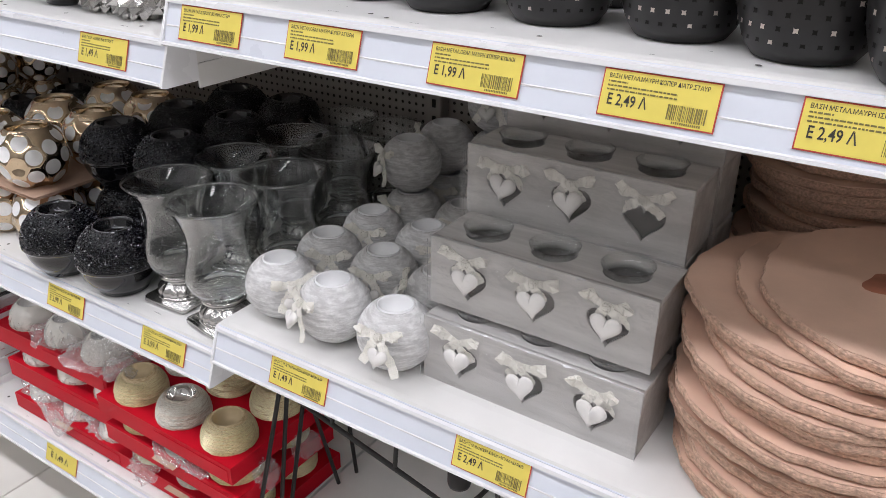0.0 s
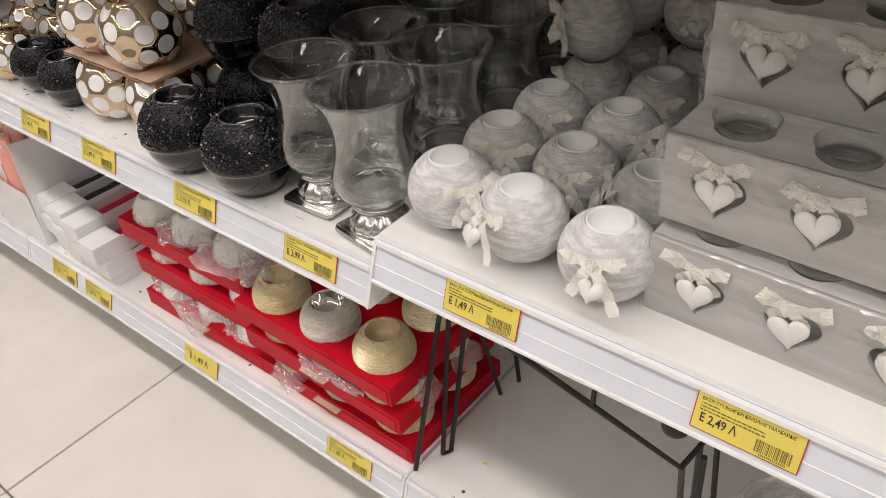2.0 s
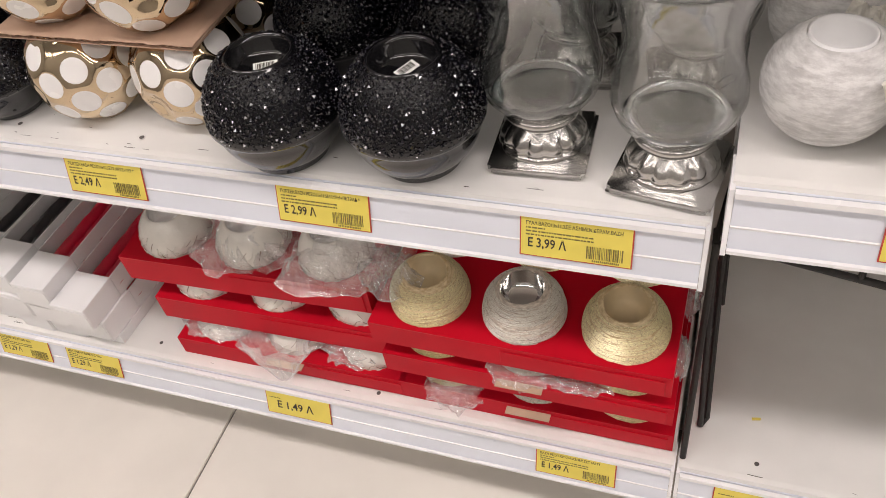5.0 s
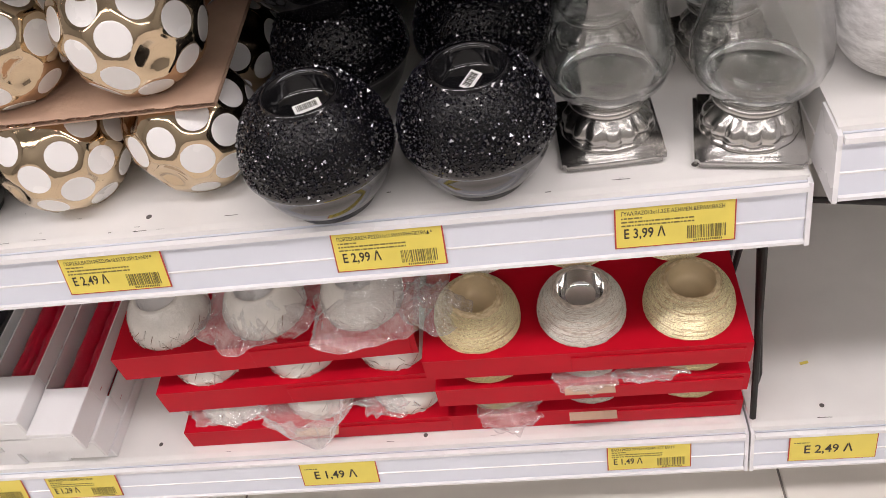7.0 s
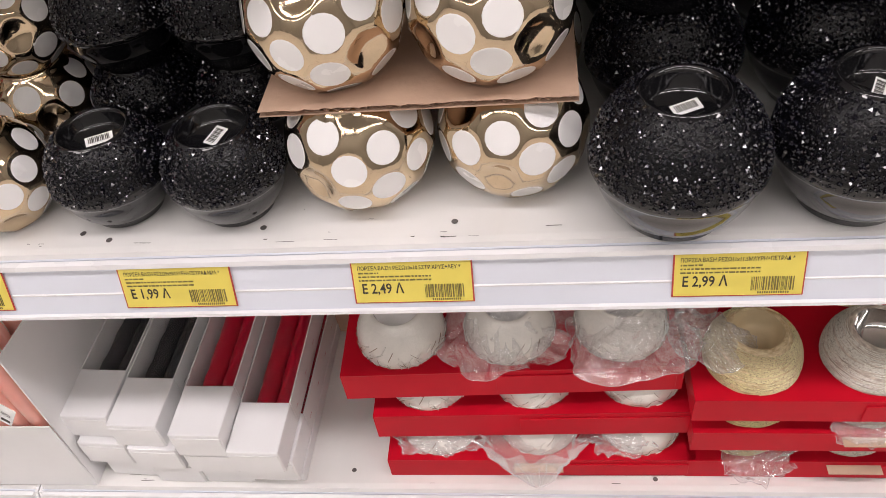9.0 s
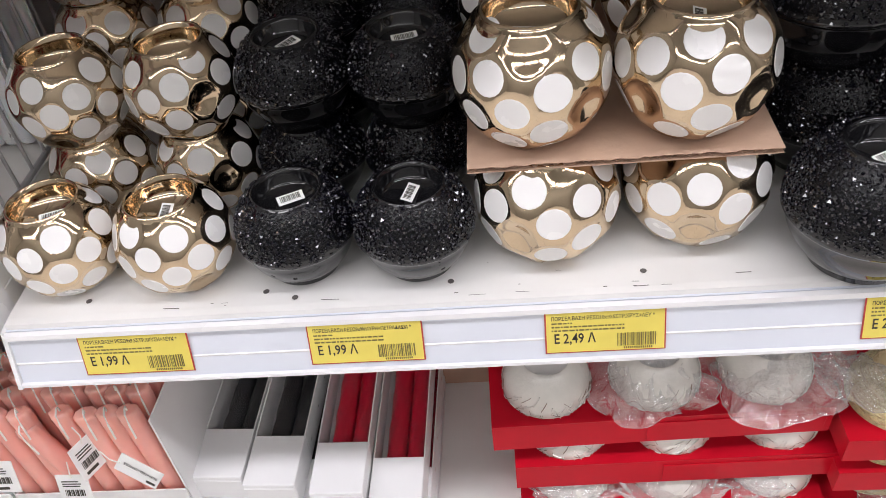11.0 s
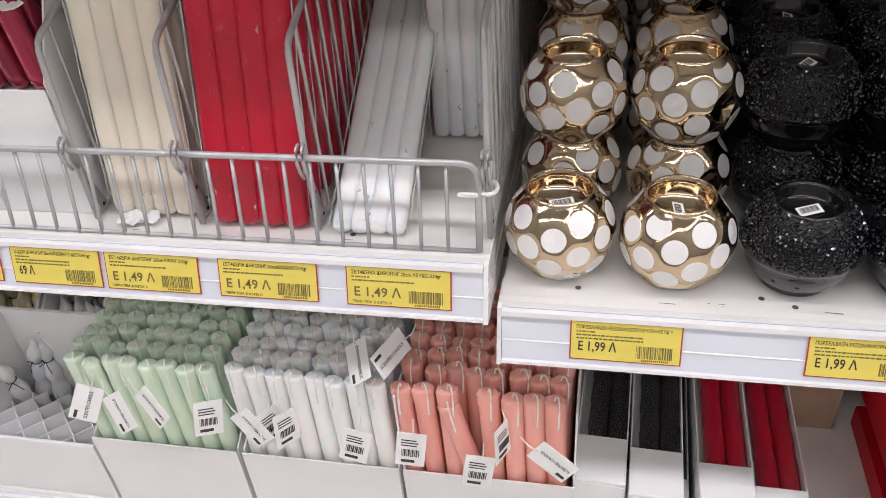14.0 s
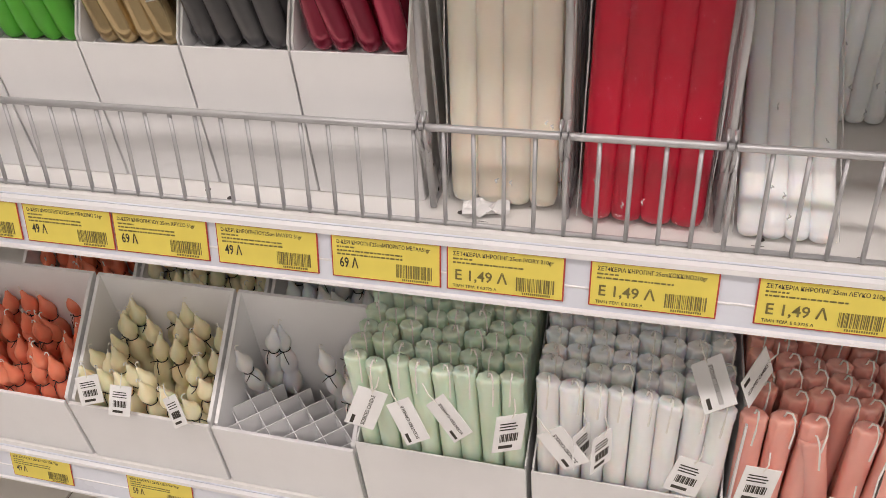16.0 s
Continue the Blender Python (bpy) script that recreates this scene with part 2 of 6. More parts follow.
# ---- mesh helpers ----
def mesh(name, bm, material, smooth=False):
    bmesh.ops.recalc_face_normals(bm, faces=bm.faces[:])
    me = bpy.data.meshes.new(name)
    bm.to_mesh(me)
    bm.free()
    for m in (material if isinstance(material, (list, tuple)) else (material,)):
        me.materials.append(m)
    if smooth:
        me.shade_smooth()
    return me


def part(name, bm, material, parent, label="", smooth=False, m=None):
    me = bm if isinstance(bm, bpy.types.Mesh) else mesh(name, bm, material, smooth)
    ob = new(name, me)
    ob.parent = parent
    if m is not None:
        ob.matrix_basis = m
    if label:
        ob["label"] = label
    return ob


def thing(name, label, category, group="", kind="", m=None):
    ob = new(name)
    ob.empty_display_size = 0.02
    if m is not None:
        ob.matrix_basis = m
    return tagged(ob, label, category, group, kind)


def box(x0, x1, y0, y1, z0, z1, bevel=0.0, bm=None, seg=2):
    bm = bm or bmesh.new()
    r = bmesh.ops.create_cube(bm, size=1.0)
    for v in r["verts"]:
        v.co = Vector(((x0 + x1) / 2 + v.co.x * (x1 - x0), (y0 + y1) / 2 + v.co.y * (y1 - y0), (z0 + z1) / 2 + v.co.z * (z1 - z0)))
    if bevel:
        es = {e for v in r["verts"] for e in v.link_edges}
        bmesh.ops.bevel(bm, geom=list(es), offset=bevel, segments=seg, affect="EDGES")
    return bm


def lathe(profile, seg=40, bm=None, wobble=None):
    """Turn (r, z) rows about z."""
    bm = bm or bmesh.new()
    rings = []
    for r, z in profile:
        if r < 1e-6:
            rings.append([bm.verts.new((0, 0, z))])
        else:
            ring = []
            for i in range(seg):
                a = 2 * math.pi * i / seg
                k = wobble(a, z) if wobble else 1.0
                ring.append(bm.verts.new((r * k * math.cos(a), r * k * math.sin(a), z)))
            rings.append(ring)
    for a, b in zip(rings, rings[1:]):
        if len(a) == 1 and len(b) == 1:
            continue
        for i in range(seg):
            j = (i + 1) % seg
            if len(a) == 1:
                bm.faces.new((a[0], b[i], b[j]))
            elif len(b) == 1:
                bm.faces.new((a[i], a[j], b[0]))
            else:
                bm.faces.new((a[i], a[j], b[j], b[i]))
    return bm


def tube(points, r, seg=8, bm=None, closed=False):
    """A round rod through points."""
    bm = bm or bmesh.new()
    pts = [Vector(p) for p in points]
    n = len(pts)
    rings = []
    up = Vector((0.13, 0.31, 0.94))
    for i, p in enumerate(pts):
        if closed:
            d = pts[(i + 1) % n] - pts[i - 1]
        else:
            d = pts[min(i + 1, n - 1)] - pts[max(i - 1, 0)]
        d.normalize()
        u = d.cross(up)
        if u.length < 0.1:
            u = d.cross(Vector((1, 0, 0)))
        u.normalize()
        w = d.cross(u)
        rings.append([bm.verts.new(p + r * (math.cos(2 * math.pi * k / seg) * u + math.sin(2 * math.pi * k / seg) * w)) for k in range(seg)])
    for i in range(n if closed else n - 1):
        a, b = rings[i], rings[(i + 1) % n]
        for k in range(seg):
            bm.faces.new((a[k], a[(k + 1) % seg], b[(k + 1) % seg], b[k]))
    if not closed:
        bm.faces.new(rings[0][::-1])
        bm.faces.new(rings[-1])
    return bm


def ribbon(points, widths, normal_hint, thick=0.0012, bm=None, scallop=0.0):
    """A strip of cloth with some thickness along points."""
    bm = bm or bmesh.new()
    pts = [Vector(p) for p in points]
    rows = []
    for i, p in enumerate(pts):
        d = (pts[min(i + 1, len(pts) - 1)] - pts[max(i - 1, 0)]).normalized()
        s = d.cross(Vector(normal_hint)).normalized()
        nn = s.cross(d).normalized()
        w = widths[i] if isinstance(widths, (list, tuple)) else widths
        w *= 1 + scallop * (1 if i % 2 else -1)
        rows.append([bm.verts.new(p + s * w / 2 + nn * thick / 2), bm.verts.new(p - s * w / 2 + nn * thick / 2), bm.verts.new(p - s * w / 2 - nn * thick / 2), bm.verts.new(p + s * w / 2 - nn * thick / 2)])
    for a, b in zip(rows, rows[1:]):
        for k in range(4):
            bm.faces.new((a[k], a[(k + 1) % 4], b[(k + 1) % 4], b[k]))
    bm.faces.new(rows[0][::-1])
    bm.faces.new(rows[-1])
    return bm


def heart_line(w, n=28):
    """Heart outline, w wide, tip down, in (x, z)."""
    out = []
    for i in range(n):
        a = 2 * math.pi * i / n
        x = 16 * math.sin(a) ** 3
        z = 13 * math.cos(a) - 5 * math.cos(2 * a) - 2 * math.cos(3 * a) - math.cos(4 * a)
        out.append((x / 32 * w, (z + 2.5) / 32 * w))
    return out


def puffy_heart(w, depth, seg=28):
    """A cushion heart facing -y."""
    bm = bmesh.new()
    line = heart_line(w, seg)
    layers = []
    for s in (-1, 1):
        for f, d in ((1.0, 0.0), (0.88, 0.55), (0.6, 0.88), (0.25, 1.0)) if s < 0 else ((0.88, 0.55), (0.6, 0.8)):
            layers.append((s, [bm.verts.new((x * f, s * d * depth / 2, z * f)) for x, z in line]))
    front = [l for s, l in layers if s < 0]
    back = [front[0]] + [l for s, l in layers if s > 0]
    for seq in (front, back):
        for a, b in zip(seq, seq[1:]):
            for i in range(seg):
                bm.faces.new((a[i], a[(i + 1) % seg], b[(i + 1) % seg], b[i]))
        bm.faces.new(seq[-1])
    return bm


def plate_with_holes(name, w, h, holes, thick, material):
    """A board of w x h (x, y from its corner) with the outlines in holes cut through."""
    cu = bpy.data.curves.new(name, "CURVE")
    cu.dimensions, cu.fill_mode, cu.extrude = "2D", "BOTH", thick / 2
    for line in [[(0, 0), (w, 0), (w, h), (0, h)]] + holes:
        sp = cu.splines.new("POLY")
        sp.points.add(len(line) - 1)
        for p, (x, y) in zip(sp.points, line):
            p.co = (x, y, 0, 1)
        sp.use_cyclic_u = True
    return curve_mesh(cu, material)


def curve_mesh(cu, material):
    ob = new("draft", cu)
    bpy.context.view_layer.update()
    me = bpy.data.meshes.new_from_object(ob.evaluated_get(bpy.context.evaluated_depsgraph_get()))
    bpy.data.objects.remove(ob)
    bpy.data.curves.remove(cu)
    bm = bmesh.new()
    bm.from_mesh(me)
    bmesh.ops.remove_doubles(bm, verts=bm.verts[:], dist=1e-6)
    bm.to_mesh(me)
    bm.free()
    me.materials.clear()
    me.materials.append(material)
    return me


TEXTS = {}


def writing(body, width, height, material):
    """Lettering as a flat mesh in x, z, fitted to width and height, its foot at the origin."""
    key = (body, round(width, 5), round(height, 5), material.name)
    if key not in TEXTS:
        cu = bpy.data.curves.new("lettering", "FONT")
        cu.body, cu.size, cu.resolution_u, cu.offset = body, 1.0, 2, 0.014
        me = curve_mesh(cu, material)
        xs = [v.co.x for v in me.vertices]
        ys = [v.co.y for v in me.vertices]
        sx, sy = width / (max(xs) - min(xs)), height / max(ys)
        x0 = min(xs)
        for v in me.vertices:
            v.co = Vector(((v.co.x - x0) * sx, 0, v.co.y * sy))
        TEXTS[key] = me
    return TEXTS[key]


# ---- the room ----
GROUND, BACK, DEPTH = 0.0, 0.47, 0.46
TILE, JOINT = 0.60, 0.003
X0, X1, Y0, CEIL = -3.2, 4.6, -2.9, 2.95


def room():
    f = thing("floor", "cream polished floor tiles with dark joints", "floor", kind="structure")
    part("screed", box(X0, X1, Y0, BACK + 0.1, -0.12, -0.0035), M_GROUT, f)
    w = TILE - JOINT
    tile = mesh("tile", box(-w / 2, w / 2, -w / 2, w / 2, -0.008, 0, 0.0012, seg=1), M_TILE)
    for i in range(-6, 8):
        for j in range(-5, 2):
            x, y = 0.355 + TILE * (i + 0.5), -0.286 + TILE * (j + 0.5)
            if X0 + 0.2 < x < X1 - 0.2 and Y0 + 0.2 < y < BACK:
                part("tile", tile, M_TILE, f, m=pose(x, y, 0))
    # unseen walls and ceiling, added to shape the bounced light
    for n, b in (("wall_north", (X0, X1, BACK + 0.06, BACK + 0.2, -0.1, CEIL)), ("wall_south", (X0, X1, Y0 - 0.14, Y0, -0.1, CEIL)),
                 ("wall_west", (X0 - 0.14, X0, Y0, BACK + 0.2, -0.1, CEIL)), ("wall_east", (X1, X1 + 0.14, Y0, BACK + 0.2, -0.1, CEIL))):
        tagged(new(n, mesh(n, box(*b), M_WALL)), "unseen plain grey wall closing the room", "wall", kind="structure")
    tagged(new("ceiling", mesh("ceiling", box(X0, X1, Y0, BACK + 0.2, CEIL, CEIL + 0.1), M_CEIL)), "unseen plain grey ceiling closing the room", "ceiling", kind="structure")
    tube_glow = glow("lamp_tube", (1.0, 0.97, 0.92), 5.0)
    for y, watts in LAMP_ROWS:
        for k in range(4):
            x = -1.9 + 1.75 * k
            lamp = thing("ceiling_light", "long white batten lamp under the ceiling", "lamp", "ceiling lamps", m=pose(x, y, LAMP_HEIGHT))
            part("housing", box(-0.75, 0.75, -0.15, 0.15, 0.02, CEIL - LAMP_HEIGHT, 0.004), M_STEEL, lamp)
            part("diffuser", box(-0.74, 0.74, -0.135, 0.135, -0.012, 0.02, 0.008), tube_glow, lamp, "glowing white diffuser")
            li = bpy.data.lights.new("lamp", "AREA")
            li.shape, li.size, li.size_y, li.energy, li.color = "RECTANGLE", 1.46, 0.26, watts, (1.0, 0.925, 0.935)
            new("lamp", li).matrix_basis = pose(x, y, LAMP_HEIGHT - 0.02)


room()

# ---- the shelving ----
S_BASE, S_A, S_B, S_C, S_UA, S_UB, S_UC = 0.146, 0.508, 0.469, 0.507, 0.815, 0.820, 0.863
RAIL_LEAN = 18.0


def extrude_x(profile, x0, x1):
    bm = bmesh.new()
    a = [bm.verts.new((x0, y, z)) for y, z in profile]
    b = [bm.verts.new((x1, y, z)) for y, z in profile]
    n = len(profile)
    for i in range(n):
        bm.faces.new((a[i], a[(i + 1) % n], b[(i + 1) % n], b[i]))
    bm.faces.new(a)
    bm.faces.new(b[::-1])
    return bm


def shelf(x0, x1, s, label, marks=0):
    sh = thing("shelf", label, "shelf", "gondola shelves", m=pose(0, 0, s))
    part("deck", extrude_x([(0.001, -0.006), (0.004, -0.001), (0.009, 0), (DEPTH, 0), (DEPTH, -0.03), (0.012, -0.03), (0.012, -0.036), (0.001, -0.036)], x0 + 0.002, x1 - 0.002), M_STEEL, sh)
    # slanted price rail: back plate, two gripping lips and a fold line
    part("price_rail", extrude_x([(-0.001, -0.005), (0.0005, -0.005), (-0.0125, -0.044), (-0.0145, -0.044)], x0 + 0.004, x1 - 0.004), M_RAIL, sh, "pale blue-white plastic price rail")
    for n, z in (("upper_lip", -0.0055), ("lower_lip", -0.0435)):
        y = -0.0015 + (z + 0.005) * 0.3333
        k = 1.6 if n == "upper_lip" else 1.0
        part(n, extrude_x([(y, z + 0.002 * k), (y - 0.0022 * k, z + 0.0014 * k), (y - 0.0026 * k, z - 0.001 * k), (y, z - 0.002)], x0 + 0.004, x1 - 0.004), M_LIP, sh)
    # solid rail-coloured strip drawn as the shadow line between deck and rail
    part("groove", extrude_x([(0.0008, -0.0022), (-0.0006, -0.0024), (-0.0006, -0.0034), (0.0008, -0.0034)], x0 + 0.004, x1 - 0.004), M_RAIL, sh)
    part("fold", extrude_x([(-0.0085, -0.0268), (-0.0096, -0.0272), (-0.0095, -0.0284), (-0.0089, -0.0284)], x0 + 0.004, x1 - 0.004), M_LIP, sh)
    cap = [(0.006, -0.002), (-0.002, -0.003), (-0.0175, -0.0455), (-0.013, -0.047), (0.03, -0.047), (0.03, -0.002)]
    for n, a, b in (("end_cap", x0 + 0.0005, x0 + 0.0037), ("end_cap", x1 - 0.0037, x1 - 0.0005)):
        part(n, extrude_x(cap, a, b), M_LIP, sh)
    for a in (x0 + 0.001, x1 - 0.003):
        part("bracket", box(a, a + 0.002, 0.03, DEPTH, -0.055, -0.0305), M_STEEL, sh)
    if marks:
        rng = random.Random(marks)
        bm = bmesh.new()
        for i in range(7):
            x = x0 + (x1 - x0) * (i + 0.45) / 7
            for dy in (0.0, 0.018) if i % 3 == 1 else (0.0,):
                bmesh.ops.create_circle(bm, cap_ends=True, segments=10, radius=0.0023, matrix=Matrix.Translation((x + dy * 1.2, 0.022 - dy * 0.4, 0.0006)))
        for i in range(26 if marks == 7 else 12):
            edge = rng.random() < 0.6
            x, y = rng.uniform(x0 + 0.02, x1 - 0.02), rng.uniform(0.008, 0.016) if edge else rng.uniform(0.012, 0.06)
            L = rng.uniform(0.001, 0.014) if edge else rng.uniform(0.0008, 0.005)
            r = bmesh.ops.create_grid(bm, x_segments=1, y_segments=1, size=0.5)
            bmesh.ops.transform(bm, verts=r["verts"], matrix=pose(x, y, 0.0005, 0, 0, rng.uniform(-3, 3) if edge else rng.uniform(-25, 25)) @ Matrix.Diagonal((L, rng.uniform(0.0003, 0.0008), 1, 1)))
        part("scuff_dirt", bm, M_DIRT, sh, "dark screw holes and scuff marks")["kind"] = "stuff"
    return sh


LEFT, RIGHT = -1.35, 1.98
shelf(LEFT, -0.0005, S_BASE, "white steel bottom shelf with candle boxes", 3)
shelf(0.0, 0.9, S_BASE, "white steel bottom shelf with red trays", 4)
shelf(0.9008, RIGHT, S_BASE, "white steel bottom shelf, mostly empty", 5)
shelf(LEFT, -0.004, S_A, "white steel shelf with wire fence and tapers", 6)
shelf(0.0, 0.9, S_B, "scuffed white steel shelf with ball holders", 7)
shelf(0.906, RIGHT, S_C, "white steel shelf with wooden holders")
shelf(LEFT, -0.004, S_UA, "white steel upper shelf over the tapers")
shelf(0.0, 0.893, S_UB, "white steel upper shelf with silver balls", 9)
shelf(0.898, RIGHT, S_UC, "white steel upper shelf with black lanterns", 10)

for x0, x1, lab in ((LEFT, -0.003, "plain grey steel back panel behind candles"), (0.0, 0.9, "dark grey perforated back panel"), (0.906, RIGHT, "grey-brown perforated back panel")):
    bp = thing("back_panel", lab, "panel", "gondola back panels", kind="structure")
    part("sheet", box(x0, x1, DEPTH + 0.002, BACK + 0.03, 0.0, 1.5, 0.001), M_PANEL, bp)
    if x0 > -0.5:
        bm = bmesh.new()
        for i in range(int((x1 - x0) / 0.0125)):
            for j in range(int(0.38 / 0.0125)):
                c = [bm.verts.new((x0 + 0.0125 * (i + 0.5) + 0.0026 * math.cos(k * math.pi / 3), DEPTH + 0.0012, 0.48 + 0.0125 * j + 0.0026 * math.sin(k * math.pi / 3))) for k in range(6)]
                bm.faces.new(c)
        part("perforation", bm, M_HOLE, bp, "rows of small round holes")["kind"] = "stuff"
for x in (-0.0015, 0.903):
    up = thing("upright", "slotted grey steel upright between shelf bays", "upright", "gondola uprights", kind="structure")
    part("post", box(x - 0.012, x + 0.012, DEPTH - 0.02, DEPTH + 0.001, 0.0, 1.5, 0.001), M_PANEL, up)
    bm = bmesh.new()
    for j in range(26):
        box(x - 0.003, x + 0.003, DEPTH - 0.0212, DEPTH - 0.0198, 0.2 + 0.025 * j, 0.212 + 0.025 * j, bm=bm)
    part("slot_row", bm, M_HOLE, up)["kind"] = "stuff"
plinth = thing("plinth", "dark recessed steel plinth under the shelves", "plinth", kind="structure")
part("board", box(LEFT, RIGHT, 0.05, 0.07, 0.0, 0.1), M_PANEL, plinth)


# ---- price labels ----
LABEL_W, LABEL_H = 0.079, 0.0315
BARS = {}


def barcode(seed):
    if seed not in BARS:
        rng = random.Random(seed)
        bm = bmesh.new()
        x = 0.0
        while x < 0.024:
            w = rng.choice((0.0003, 0.0003, 0.0006, 0.0009))
            box(x, x + w, -0.00005, 0.00005, 0, 0.0075, bm=bm)
            x += w + rng.choice((0.0003, 0.0005, 0.0008))
        x = 0.004
        while x < 0.021:
            box(x, x + 0.0008, -0.00005, 0.00005, -0.0017, -0.0006, bm=bm)
            x += 0.0013
        BARS[seed] = mesh("barcode", bm, M_GREYINK)
    return BARS[seed]


def price_label(x, s, product, price, small=3, extra="", tilt=0.0, w=LABEL_W, faded=False):
    """A yellow shelf label whose upper left corner is at x."""
    z = s - 0.0078
    y = -0.0012 - 0.0028 * 0.3333 - 0.0018
    ob = thing("price_label", "yellow price label with red edge on rail", "label", "price labels", m=pose(x, y, z, -RAIL_LEAN, tilt, 0))
    part("edge", box(0, w, 0.0, 0.0006, -LABEL_H, 0, 0.0002, seg=1), M_RED_EDGE, ob, "red printed edge")
    part("card", box(0.0010, w - 0.0010, -0.0003, 0.0003, -LABEL_H + 0.0010, -0.0010), M_YELLOW, ob)
    ink = M_GREYINK if faded or extra else M_INK
    if product:
        part("product_text", writing(product, (w - 0.012) * min(1, len(product) / 34), 0.0030, M_INK), M_INK, ob, m=pose(0.0045, -0.0005, -0.0062))
    bm = bmesh.new()
    rng = random.Random(len(product) + int(x * 1000))
    for k in range(small):
        xx, zz = 0.0045, -0.0090 - 0.0027 * k
        end = 0.018 if k == 0 else 0.052
        while xx < end:
            L = rng.uniform(0.0008, 0.004)
            box(xx, min(xx + L, end), -0.0006, -0.0005, zz, zz + 0.0011, bm=bm)
            xx += L + 0.0007
    if small:
        part("small_print", bm, M_GREYINK, ob)["kind"] = "stuff"
    big = product == ""
    part("price", writing(price, 0.0034 * len(price) * (1.6 if big else 1.3 if extra else 1), 0.0105 if big else 0.0078, ink), M_INK, ob, m=pose(0.014 if big else 0.0062, -0.0006, -0.0215 if big else -0.0235))
    if not big:
        part("barcode", barcode(int(abs(x) * 997) % 5), M_INK, ob, m=pose(w * 0.60, -0.0006, -0.0272) @ Matrix.Diagonal((1.05, 1, 1.3, 1)))["kind"] = "stuff"
    if extra:
        part("unit_price", writing(extra, 0.030, 0.0021, M_INK), M_INK, ob, m=pose(0.0045, -0.0006, -0.0290))
    return ob


